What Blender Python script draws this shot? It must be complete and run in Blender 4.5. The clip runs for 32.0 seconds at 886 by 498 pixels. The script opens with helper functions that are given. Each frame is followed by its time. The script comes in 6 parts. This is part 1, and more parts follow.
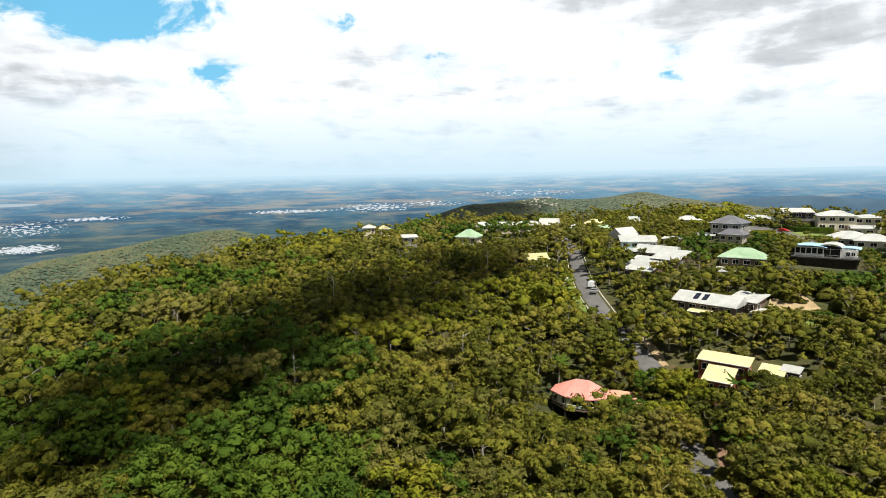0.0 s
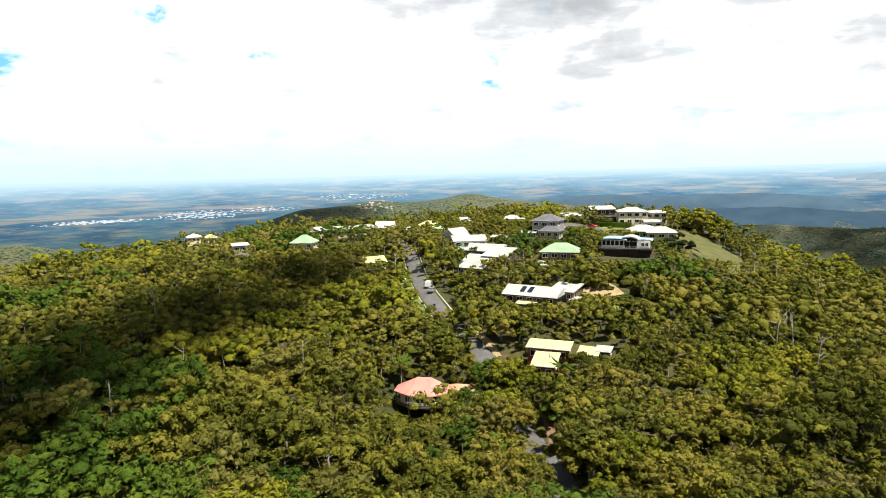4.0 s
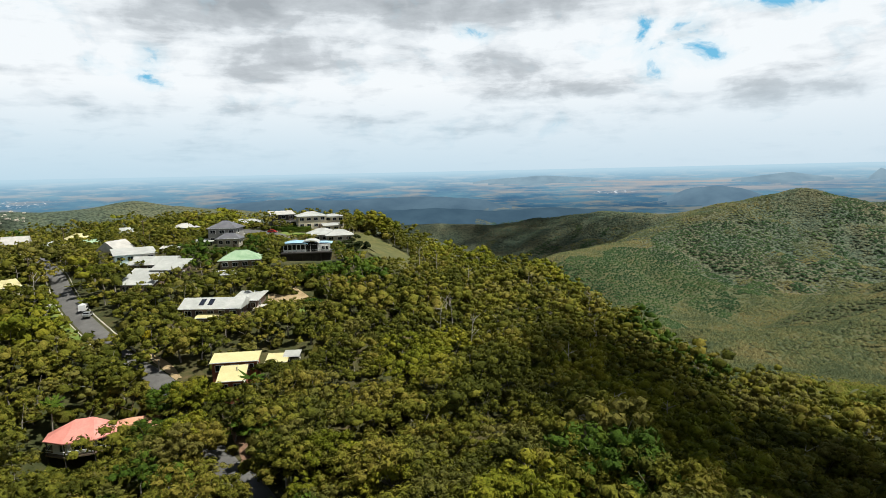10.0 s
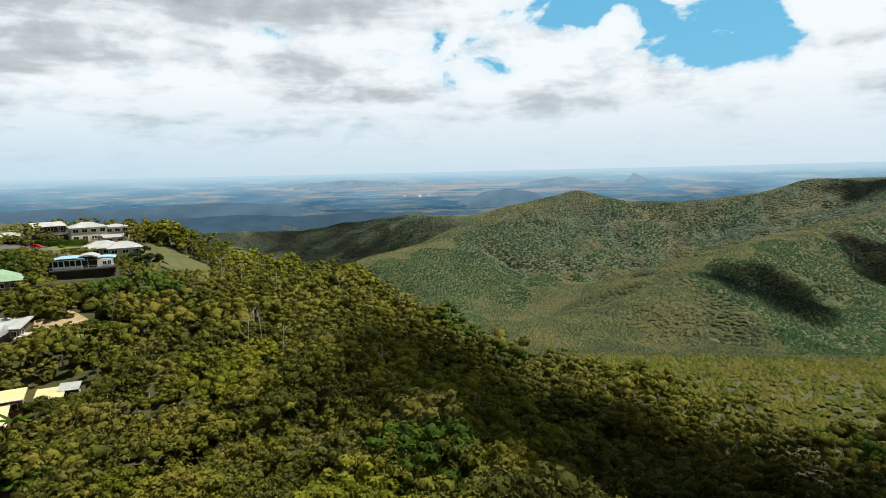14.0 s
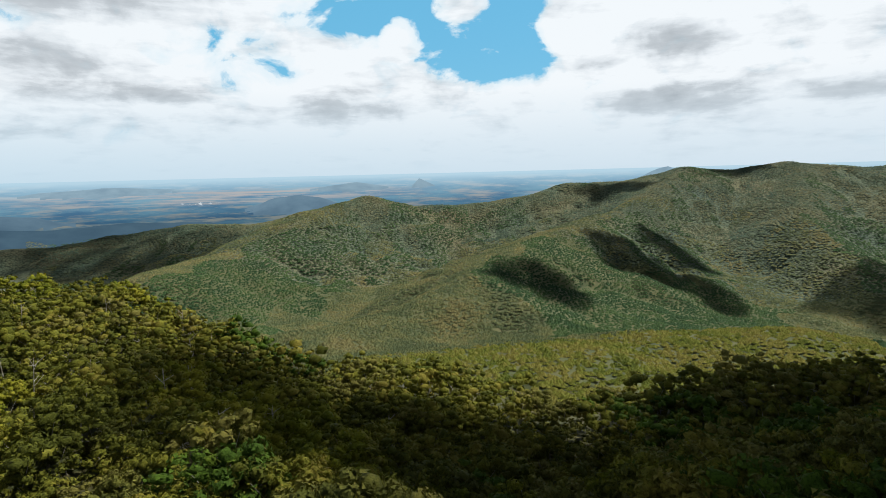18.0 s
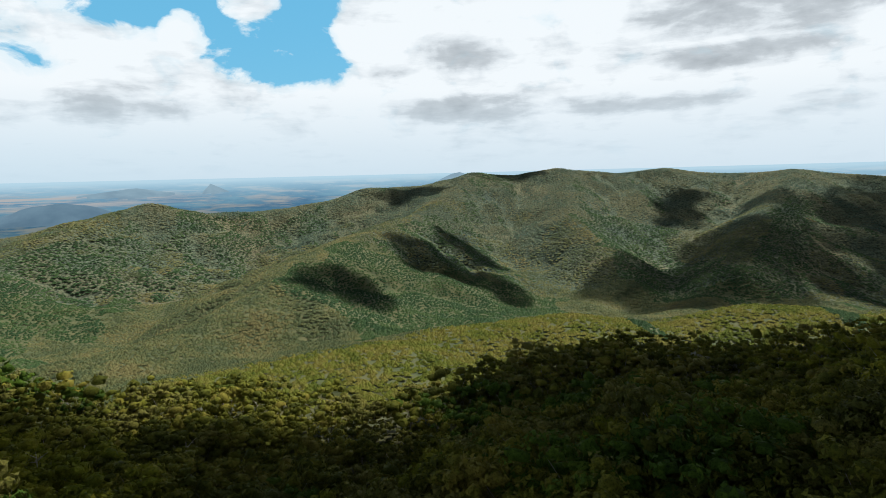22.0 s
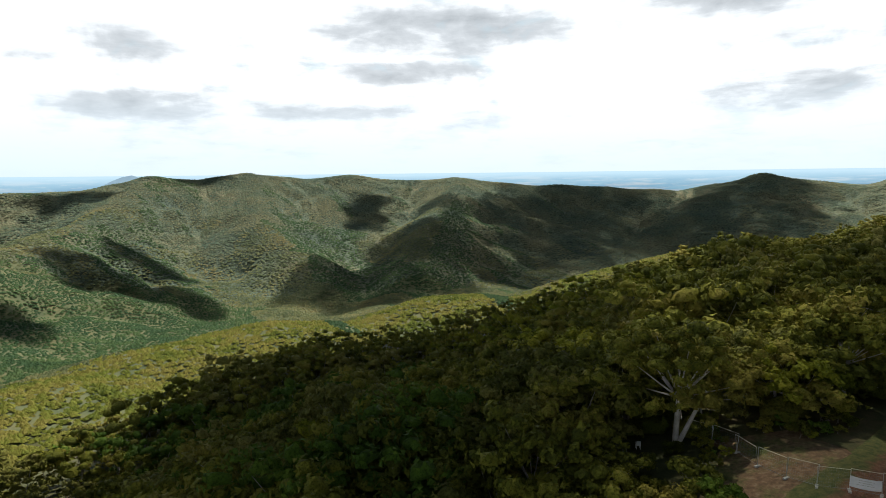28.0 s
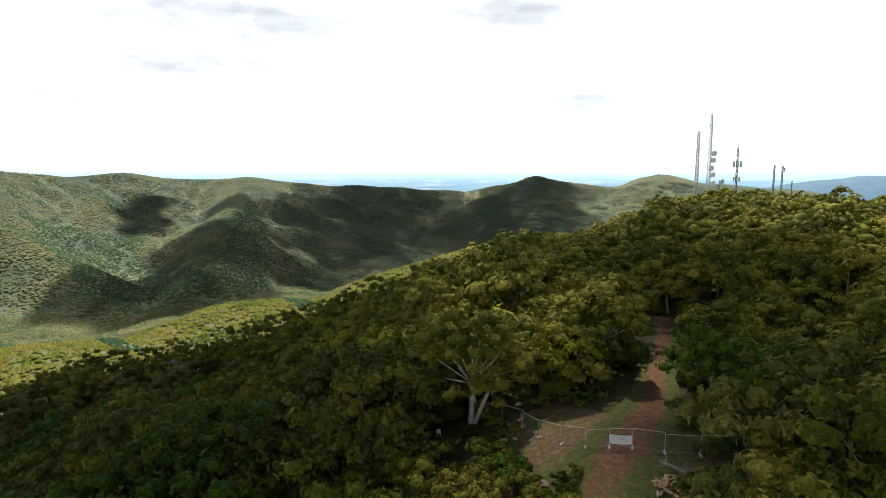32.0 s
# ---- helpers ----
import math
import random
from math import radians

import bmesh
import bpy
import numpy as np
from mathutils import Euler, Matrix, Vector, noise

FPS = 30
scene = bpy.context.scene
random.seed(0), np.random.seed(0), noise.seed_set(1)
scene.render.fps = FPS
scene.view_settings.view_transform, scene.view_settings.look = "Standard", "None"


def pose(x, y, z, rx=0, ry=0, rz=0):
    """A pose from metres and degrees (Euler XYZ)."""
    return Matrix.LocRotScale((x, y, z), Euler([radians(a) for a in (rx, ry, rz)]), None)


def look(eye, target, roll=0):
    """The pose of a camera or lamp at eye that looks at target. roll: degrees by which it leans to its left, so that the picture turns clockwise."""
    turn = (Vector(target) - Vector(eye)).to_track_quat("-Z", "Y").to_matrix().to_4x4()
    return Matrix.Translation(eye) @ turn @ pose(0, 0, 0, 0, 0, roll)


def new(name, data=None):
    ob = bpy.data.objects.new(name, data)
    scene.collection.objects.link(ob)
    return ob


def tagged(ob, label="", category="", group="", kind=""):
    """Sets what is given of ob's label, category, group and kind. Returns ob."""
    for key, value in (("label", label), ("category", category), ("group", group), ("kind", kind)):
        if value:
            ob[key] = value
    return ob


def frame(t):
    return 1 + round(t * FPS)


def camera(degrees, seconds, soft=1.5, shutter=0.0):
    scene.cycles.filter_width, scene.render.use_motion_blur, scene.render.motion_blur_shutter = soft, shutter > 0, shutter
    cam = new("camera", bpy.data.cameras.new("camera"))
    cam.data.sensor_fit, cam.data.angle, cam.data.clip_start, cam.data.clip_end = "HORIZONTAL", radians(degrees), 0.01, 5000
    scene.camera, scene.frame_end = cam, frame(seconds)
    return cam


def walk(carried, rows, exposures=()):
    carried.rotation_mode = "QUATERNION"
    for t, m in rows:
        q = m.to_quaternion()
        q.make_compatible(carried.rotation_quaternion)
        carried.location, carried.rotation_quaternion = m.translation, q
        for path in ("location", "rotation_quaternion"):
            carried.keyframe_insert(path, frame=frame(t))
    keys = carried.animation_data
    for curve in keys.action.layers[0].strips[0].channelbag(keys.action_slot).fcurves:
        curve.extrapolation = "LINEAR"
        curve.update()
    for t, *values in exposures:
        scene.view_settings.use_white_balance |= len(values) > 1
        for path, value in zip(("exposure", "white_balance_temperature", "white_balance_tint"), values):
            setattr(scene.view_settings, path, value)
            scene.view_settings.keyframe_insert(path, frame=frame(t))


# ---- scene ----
# ---- camera: it hovers and pans; rows of seconds, bearing, tilt, lean ----
CAM_Z = 45.0
PAN = ((0, 0.00, -7.11, -0.93), (0.5, 1.99, -7.06, -1.09), (1, 3.84, -7.03, -1.22), (1.5, 5.60, -7.02, -1.32),
        (2, 7.63, -7.02, -1.38), (2.5, 10.01, -7.03, -1.43), (3, 12.13, -7.04, -1.46), (3.5, 14.00, -7.06, -1.47),
        (5.5, 22.60, -7.17, -1.41), (6, 24.86, -7.19, -1.38), (6.5, 27.29, -7.22, -1.36), (7, 29.89, -7.24, -1.33),
        (7.5, 32.61, -7.26, -1.30), (8, 35.36, -7.27, -1.27), (8.5, 38.01, -7.29, -1.25), (9, 40.60, -7.30, -1.23),
        (9.5, 43.68, -7.30, -1.22), (10, 46.71, -7.31, -1.21), (10.5, 49.22, -7.31, -1.20), (11, 51.76, -7.31, -1.20),
        (11.5, 54.03, -7.30, -1.20), (12, 56.39, -7.30, -1.21), (12.5, 58.70, -7.29, -1.22), (13, 60.92, -7.28, -1.24),
        (13.5, 63.29, -7.27, -1.26), (14, 65.39, -7.26, -1.28), (14.5, 67.85, -7.25, -1.30), (16.5, 77.16, -7.20, -1.40),
        (17, 79.93, -7.19, -1.42), (17.5, 82.91, -7.18, -1.44), (18, 85.65, -7.18, -1.46), (18.5, 88.09, -7.17, -1.48),
        (19, 90.68, -7.16, -1.49), (19.5, 93.71, -7.16, -1.49), (20, 96.48, -7.16, -1.49), (20.5, 98.41, -7.16, -1.49),
        (21, 100.26, -7.15, -1.48), (21.5, 102.39, -7.15, -1.46), (22, 104.93, -7.16, -1.43), (22.5, 107.41, -7.16, -1.40),
        (23, 109.60, -7.16, -1.36), (23.5, 111.98, -7.16, -1.32), (24, 114.51, -7.16, -1.26), (24.5, 117.38, -7.16, -1.20),
        (25, 119.98, -7.17, -1.13), (25.5, 122.33, -7.17, -1.06), (27.5, 132.05, -7.16, -0.71), (28, 134.54, -7.16, -0.62),
        (28.5, 136.87, -7.16, -0.52), (29, 139.34, -7.16, -0.42), (29.5, 142.02, -7.16, -0.32), (30, 144.32, -7.16, -0.23),
        (30.5, 146.40, -7.16, -0.14), (31, 148.50, -7.17, -0.06), (31.5, 151.23, -7.18, 0.02), (32, 154.18, -7.19, 0.08))


def aim(bearing, tilt, lean):
    return pose(0, 0, CAM_Z, 0, 0, -bearing) @ pose(0, 0, 0, 90 + tilt) @ pose(0, 0, 0, 0, 0, lean)


cam = camera(74.41, 32.0, soft=0.8)
walk(cam, [(t, aim(b, p, r)) for t, b, p, r in PAN], exposures=((0, 0.67, 6350, 9), (3, 0.88, 6450, 9), (6, 0.96, 6500, 10), (8, 0.64, 6300, 8), (10, 0.40, 6200, 7), (14, 0.40, 6200, 7), (18, 0.38, 6150, 7), (21, 0.36, 6100, 6), (25, 0.62, 6150, 7), (28, 0.74, 6250, 8), (30, 0.90, 6300, 8), (32, 1.22, 6350, 9)))

# ---- sky and sun ----
SUN_AZ, SUN_EL = 147.0, 65.0
SUN_DIR = Vector((math.sin(radians(SUN_AZ)) * math.cos(radians(SUN_EL)), math.cos(radians(SUN_AZ)) * math.cos(radians(SUN_EL)), math.sin(radians(SUN_EL))))
sun_data = bpy.data.lights.new("sun", "SUN")
sun_data.energy, sun_data.angle, sun_data.color = 5.0, radians(0.9), (1.0, 0.94, 0.82)
sun = new("sun", sun_data)
sun.matrix_world = look(SUN_DIR * 900, (0, 0, 0))

world = bpy.data.worlds.new("sky")
scene.world = world
world.use_nodes = True


class Nodes:
    """Short way to write node trees."""

    def __init__(self, tree):
        self.tree = tree
        tree.nodes.clear()

    def add(self, kind, ins=None, **props):
        n = self.tree.nodes.new(kind)
        for k, v in props.items():
            setattr(n, k, v)
        for k, v in (ins or {}).items():
            if isinstance(v, bpy.types.NodeSocket):
                self.tree.links.new(v, n.inputs[k])
            else:
                n.inputs[k].default_value = v
        return n

    def math(self, op, a, b=0.0, clamp=False):
        return self.add("ShaderNodeMath", {0: a, 1: b}, operation=op, use_clamp=clamp).outputs[0]

    def mix(self, f, a, b):
        n = self.add("ShaderNodeMix", data_type="RGBA")
        for k, v in ((0, f), (6, a), (7, b)):
            if isinstance(v, bpy.types.NodeSocket):
                self.tree.links.new(v, n.inputs[k])
            else:
                n.inputs[k].default_value = v if k == 0 else (*v, 1) if len(v) == 3 else v
        return n.outputs[2]

    def ramp(self, f, stops):
        n = self.add("ShaderNodeValToRGB", {0: f})
        e = n.color_ramp.elements
        for i, (p, c) in enumerate(stops):
            el = e[i] if i < 2 else e.new(p)
            el.position, el.color = p, (*c, 1) if len(c) == 3 else c
        return n.outputs[0]

    def noise(self, vec, scale, detail=4.0, rough=0.55, distort=0.0):
        ins = {"Scale": scale, "Detail": detail, "Roughness": rough, "Distortion": distort}
        if vec is not None:
            ins["Vector"] = vec
        return self.add("ShaderNodeTexNoise", ins).outputs[0]


# gaps of blue between the clouds: bearing, elevation, half sizes in degrees, how open
GAPS = ((-30, 14.5, 10, 3.2, 1.0), (-22.5, 8.6, 6, 2.4, 0.46), (-8.5, 14.2, 3.4, 1.5, 0.62), (0.5, 10.4, 4.5, 2.6, 0.42), (20, 9.6, 3.6, 2.0, 0.40),
        (49.4, 12.8, 2.0, 1.1, 0.48), (65.0, 11.0, 4.5, 1.9, 0.44), (69, 9.4, 4.5, 1.7, 0.48), (79, 15.2, 7, 2.2, 1.0), (88, 14.4, 9, 3.6, 1.2), (91, 11.0, 6, 2.6, 1.2), (98.5, 5.3, 2.4, 1.2, 0.5))
# white wisps within the gaps
WISPS = ((87.8, 15.0, 2.2, 2.2, 1.0), (92.5, 11.6, 4.5, 0.7, 0.4), (82.2, 12.6, 1.6, 1.6, 0.8), (97.5, 13.5, 2.0, 3.0, 0.8))
# grey undersides of the clouds
BASES = ((-31, 7.9, 7, 1.5, 0.7), (-33, 10.6, 4, 1.2, 0.5), (13, 15.8, 5, 1.4, 0.6), (28, 14.8, 9, 2.4, 0.8), (32, 11.0, 6, 1.8, 0.7), (48, 15.8, 13, 2.8, 0.8), (54, 10.0, 5, 2.0, 0.6),
         (56, 7.6, 7, 0.9, 0.6), (75, 6.2, 6, 1.2, 0.6), (107, 11.6, 4, 1.6, 0.7), (107, 6.2, 7, 1.2, 0.9), (123, 6.2, 8, 0.8, 0.8), (132, 9.6, 6.5, 1.0, 0.9), (134, 13.6, 10, 2.2, 0.8), (160, 14.8, 7, 1.8, 0.7), (165, 7.0, 6, 1.8, 0.6))


def build_sky():
    n = Nodes(world.node_tree)
    d = n.add("ShaderNodeTexCoord").outputs["Generated"]
    s = n.add("ShaderNodeSeparateXYZ", {0: d})
    x, y, z = s.outputs
    up = n.math("MAXIMUM", z, 0.0)
    # bearing and elevation in degrees; the bearing is cut behind the hill
    c0, s0 = math.cos(radians(75)), math.sin(radians(75))
    ahead = n.math("ADD", n.math("MULTIPLY", x, s0), n.math("MULTIPLY", y, c0))
    aside = n.math("SUBTRACT", n.math("MULTIPLY", x, c0), n.math("MULTIPLY", y, s0))
    u = n.math("ADD", n.math("MULTIPLY", n.math("ARCTAN2", aside, ahead), 57.296), 75.0)
    e = n.math("MULTIPLY", n.math("ARCSINE", z), 57.296)
    depth = n.math("ADD", up, 0.16)
    flat = n.add("ShaderNodeCombineXYZ", {0: n.math("DIVIDE", x, depth), 1: n.math("DIVIDE", y, depth), 2: n.math("MULTIPLY", up, 9.0)}).outputs[0]
    heap = n.noise(flat, 2.4, 9, 0.58, 0.25)
    puff = n.noise(flat, 5.5, 6, 0.6, 0.3)
    veil = n.noise(flat, 1.1, 4, 0.5)
    angular = n.add("ShaderNodeCombineXYZ", {0: n.math("MULTIPLY", u, 0.11), 1: n.math("MULTIPLY", e, 0.17), 2: 0.0}).outputs[0]
    billow = n.math("SUBTRACT", n.noise(angular, 2.0, 8, 0.56, 0.35), 0.5)
    ragged = n.math("SUBTRACT", n.math("ADD", n.math("MULTIPLY", heap, 0.7), n.math("MULTIPLY", puff, 0.3)), 0.5)

    def lobes(rows):
        total = None
        for u0, e0, su, se, amount in rows:
            a = n.math("MULTIPLY", n.math("SUBTRACT", u, u0), 1 / su)
            b = n.math("MULTIPLY", n.math("SUBTRACT", e, e0), 1 / se)
            r2 = n.math("ADD", n.math("MULTIPLY", a, a), n.math("MULTIPLY", b, b))
            lobe = n.math("MULTIPLY", n.math("SUBTRACT", 1.0, n.math("MULTIPLY", r2, 0.5), True), amount)
            total = lobe if total is None else n.math("MAXIMUM", total, lobe)
        return total

    sky = n.add("ShaderNodeTexSky", sky_type="NISHITA", sun_disc=False, sun_elevation=radians(SUN_EL), sun_rotation=radians(SUN_AZ),
                altitude=600, air_density=1.2, dust_density=1.0, ozone_density=2.0).outputs[0]
    blue = n.add("ShaderNodeVectorMath", {0: sky, "Scale": 0.085}, operation="SCALE").outputs[0]
    blue = n.mix(0.6, blue, (0.17, 0.66, 0.98))
    side = n.add("ShaderNodeVectorMath", {0: d, 1: (math.sin(radians(SUN_AZ)), math.cos(radians(SUN_AZ)), 0)}, operation="DOT_PRODUCT").outputs["Value"]
    gap = n.math("ADD", n.math("SUBTRACT", lobes(GAPS), lobes(WISPS)), n.math("MULTIPLY", billow, 2.2))
    clear = n.ramp(gap, ((0.50, (0, 0, 0)), (0.70, (1, 1, 1))))
    soft = n.ramp(gap, ((0.20, (0, 0, 0)), (0.62, (0.45, 0.45, 0.45))))
    grey = n.math("ADD", n.math("MULTIPLY", lobes(BASES), 0.62), n.math("ADD", n.math("MULTIPLY", ragged, 1.5), n.math("ADD", n.math("MULTIPLY", billow, 1.0), n.math("MULTIPLY", n.math("SUBTRACT", veil, 0.40), 0.8))))
    white = n.ramp(grey, ((0.07, (1.0, 1.0, 1.0)), (0.26, (0.85, 0.865, 0.88)), (0.44, (0.62, 0.64, 0.66)), (0.80, (0.42, 0.44, 0.46))))
    white = n.mix(soft, white, (0.62, 0.84, 0.94))
    cloudy = n.mix(clear, white, blue)
    # sky darkened overhead and behind, out of view, to cut fill on shaded ground
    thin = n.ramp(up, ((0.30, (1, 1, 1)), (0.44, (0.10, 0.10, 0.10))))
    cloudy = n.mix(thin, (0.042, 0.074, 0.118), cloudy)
    haze = n.ramp(up, ((0.0, (1, 1, 1)), (0.05, (0.70, 0.70, 0.70)), (0.14, (0, 0, 0))))
    out = n.mix(haze, cloudy, n.mix(n.math("MULTIPLY", n.math("ADD", side, 1.0), 0.5), (0.56, 0.73, 0.83), (0.74, 0.82, 0.88)))
    # the side of the sky never in view is dimmed to deepen shade
    unseen_side = n.add("ShaderNodeVectorMath", {0: d, 1: (math.sin(radians(256)), math.cos(radians(256)), 0)}, operation="DOT_PRODUCT").outputs["Value"]
    out = n.mix(n.ramp(unseen_side, ((0.30, (0, 0, 0)), (0.85, (1, 1, 1)))), out, n.add("ShaderNodeVectorMath", {0: out, "Scale": 0.40}, operation="SCALE").outputs[0])
    below = n.math("LESS_THAN", z, -0.02)
    out = n.mix(below, out, (0.07, 0.08, 0.08))
    bg = n.add("ShaderNodeBackground", {0: out, 1: 0.72})
    n.add("ShaderNodeOutputWorld", {0: bg.outputs[0]})


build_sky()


# ---- materials ----
def material(name, build):
    m = bpy.data.materials.new(name)
    m.use_nodes = True
    n = Nodes(m.node_tree)
    pos = n.add("ShaderNodeNewGeometry").outputs["Position"]
    shader = build(n, pos)
    n.add("ShaderNodeOutputMaterial", {0: shader})
    return m


def principled(n, color, rough=0.8, bump=None, strength=0.4, dist=0.05, metal=0.0, spec=0.3):
    ins = {"Base Color": color, "Roughness": rough, "Metallic": metal, "Specular IOR Level": spec}
    if bump is not None:
        ins["Normal"] = n.add("ShaderNodeBump", {"Height": bump, "Strength": strength, "Distance": dist}).outputs[0]
    return n.add("ShaderNodeBsdfPrincipled", ins).outputs[0]


def surface(name, c0, c1, scale, rough=0.8, fine=8.0, strength=0.3, metal=0.0, spec=0.3):
    """A plain surface that varies between two colours at two scales."""
    def build(n, pos):
        a = n.noise(pos, scale, 5)
        b = n.noise(pos, scale * fine, 4)
        f = n.math("ADD", n.math("MULTIPLY", a, 0.65), n.math("MULTIPLY", b, 0.35))
        col = n.ramp(f, ((0.36, c0), (0.64, c1)))
        return principled(n, col, rough, b, strength, 0.03, metal, spec)
    return material(name, build)


def foliage(name, tones, tree_scale=0.085, glow=0.17, grain=2.6, deep=0.5, relief=0.7):
    """Leaves: tone changes from tree to tree, from puff to puff and in fine grain."""
    def build(n, pos):
        f = n.noise(pos, tree_scale, 2, 0.5)
        g = n.noise(pos, grain, 3, 0.65)
        isl = n.add("ShaderNodeNewGeometry").outputs["Random Per Island"]
        own = n.add("ShaderNodeObjectInfo").outputs["Random"]
        t = n.math("ADD", n.math("MULTIPLY", f, 1.05), n.math("ADD", n.math("MULTIPLY", g, 0.26), n.math("ADD", n.math("MULTIPLY", isl, 0.20), n.math("MULTIPLY", own, 0.18))))
        t = n.math("SUBTRACT", t, 0.345)
        col = n.ramp(t, tuple((0.34 + 0.32 * i / (len(tones) - 1), c) for i, c in enumerate(tones)))
        # dark noise spots put the shade of leaf gaps into the colour
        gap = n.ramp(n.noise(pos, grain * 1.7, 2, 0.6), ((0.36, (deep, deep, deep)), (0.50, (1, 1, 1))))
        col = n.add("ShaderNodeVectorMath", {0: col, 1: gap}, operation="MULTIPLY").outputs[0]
        p = principled(n, col, 0.7, n.noise(pos, grain * 1.3, 3, 0.7), relief, 0.9 / grain, spec=0.06)
        tr = n.add("ShaderNodeBsdfTranslucent", {0: col}).outputs[0]
        return n.add("ShaderNodeMixShader", {0: glow, 1: p, 2: tr}).outputs[0]
    return material(name, build)


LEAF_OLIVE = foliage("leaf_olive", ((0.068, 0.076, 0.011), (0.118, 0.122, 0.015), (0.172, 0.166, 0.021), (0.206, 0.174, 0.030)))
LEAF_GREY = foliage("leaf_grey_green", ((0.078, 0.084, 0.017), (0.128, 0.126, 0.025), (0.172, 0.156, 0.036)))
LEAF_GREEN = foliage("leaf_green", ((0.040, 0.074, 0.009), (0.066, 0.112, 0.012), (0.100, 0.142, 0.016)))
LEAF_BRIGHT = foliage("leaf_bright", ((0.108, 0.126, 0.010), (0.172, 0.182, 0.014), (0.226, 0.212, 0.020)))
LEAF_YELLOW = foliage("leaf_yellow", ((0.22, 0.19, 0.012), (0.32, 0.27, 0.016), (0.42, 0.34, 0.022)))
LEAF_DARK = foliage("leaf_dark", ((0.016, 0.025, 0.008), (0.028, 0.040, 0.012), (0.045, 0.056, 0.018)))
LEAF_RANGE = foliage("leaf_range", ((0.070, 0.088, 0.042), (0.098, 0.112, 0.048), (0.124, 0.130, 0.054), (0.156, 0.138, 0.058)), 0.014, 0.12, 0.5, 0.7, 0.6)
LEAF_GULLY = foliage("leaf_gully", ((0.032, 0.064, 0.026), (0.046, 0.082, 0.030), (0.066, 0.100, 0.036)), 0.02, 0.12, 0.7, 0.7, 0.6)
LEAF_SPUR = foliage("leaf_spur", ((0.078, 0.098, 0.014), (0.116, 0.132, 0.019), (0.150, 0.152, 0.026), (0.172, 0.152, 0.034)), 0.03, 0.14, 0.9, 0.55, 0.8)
# far foliage: distance haze mixed into the leaf colour as blue-grey
LEAF_FAR = foliage("leaf_far_haze", ((0.058, 0.088, 0.064), (0.078, 0.108, 0.069), (0.102, 0.122, 0.070), (0.130, 0.130, 0.070)), 0.008, 0.12, 0.4, 0.75, 0.5)
BARK_PALE = surface("bark_pale", (0.28, 0.25, 0.21), (0.48, 0.44, 0.39), 1.2, 0.85)
BARK = surface("bark", (0.14, 0.12, 0.10), (0.32, 0.29, 0.25), 0.9, 0.9)


def build_floor(n, pos):
    a = n.noise(pos, 0.05, 5)
    b = n.noise(pos, 0.6, 5)
    c = n.noise(pos, 4.0, 3)
    f = n.math("ADD", n.math("MULTIPLY", a, 0.5), n.math("ADD", n.math("MULTIPLY", b, 0.35), n.math("MULTIPLY", c, 0.15)))
    col = n.ramp(f, ((0.36, (0.024, 0.030, 0.008)), (0.47, (0.040, 0.044, 0.012)), (0.56, (0.066, 0.058, 0.020)), (0.66, (0.105, 0.076, 0.036))))
    return principled(n, col, 0.95, b, 0.6, 0.3)


def build_range(n, pos):
    a = n.noise(pos, 0.05, 5)
    col = n.ramp(a, ((0.36, (0.056, 0.068, 0.030)), (0.5, (0.074, 0.082, 0.035)), (0.64, (0.094, 0.092, 0.040))))
    return principled(n, col, 0.95, a, 0.3, 1.0)


def build_canopy(n, pos):
    """Closed eucalypt canopy of the far ranges, crown by crown."""
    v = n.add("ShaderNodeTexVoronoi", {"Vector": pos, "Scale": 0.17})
    d, r = v.outputs["Distance"], n.add("ShaderNodeSeparateColor", {0: v.outputs["Color"]}).outputs[0]
    a = n.noise(pos, 0.0045, 5, 0.6)
    b = n.noise(pos, 0.10, 4, 0.7)
    t = n.math("ADD", n.math("MULTIPLY", a, 0.94), n.math("MULTIPLY", r, 0.06))
    col = n.ramp(t, ((0.32, (0.058, 0.078, 0.060)), (0.45, (0.074, 0.092, 0.062)), (0.55, (0.092, 0.100, 0.062)), (0.66, (0.114, 0.106, 0.062))))
    # shade between crowns painted in: colour darkens towards each cell's edge
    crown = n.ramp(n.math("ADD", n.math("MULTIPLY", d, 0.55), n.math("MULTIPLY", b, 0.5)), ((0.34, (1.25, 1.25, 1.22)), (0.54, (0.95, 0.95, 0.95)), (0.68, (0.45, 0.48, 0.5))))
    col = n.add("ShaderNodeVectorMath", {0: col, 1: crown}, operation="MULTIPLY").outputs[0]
    return principled(n, col, 0.95, n.math("ADD", n.math("SUBTRACT", 1.0, d), b), 0.5, 4.0, spec=0.1)


# pale towns and a lake on the plain: bearing, elevation and half sizes in degrees, how closely built
TOWNS = ((-35.8, -5.3, 3.2, 0.42, 1.0), (-31.0, -3.1, 3.4, 0.22, 0.85), (-36, -3.7, 4.5, 0.8, 0.55), (-14.5, -3.1, 5.5, 0.22, 0.8), (-6.5, -2.9, 5.0, 0.55, 0.65),
         (-1.0, -2.6, 4.0, 0.35, 0.6), (8, -1.7, 7.0, 0.5, 0.45), (42, -3.0, 2.0, 0.22, 0.8), (45.5, -3.9, 1.2, 0.25, 0.7), (63, -2.0, 2.5, 0.2, 0.5))
LAKE = (-36.6, -1.75, 2.2, 0.14)


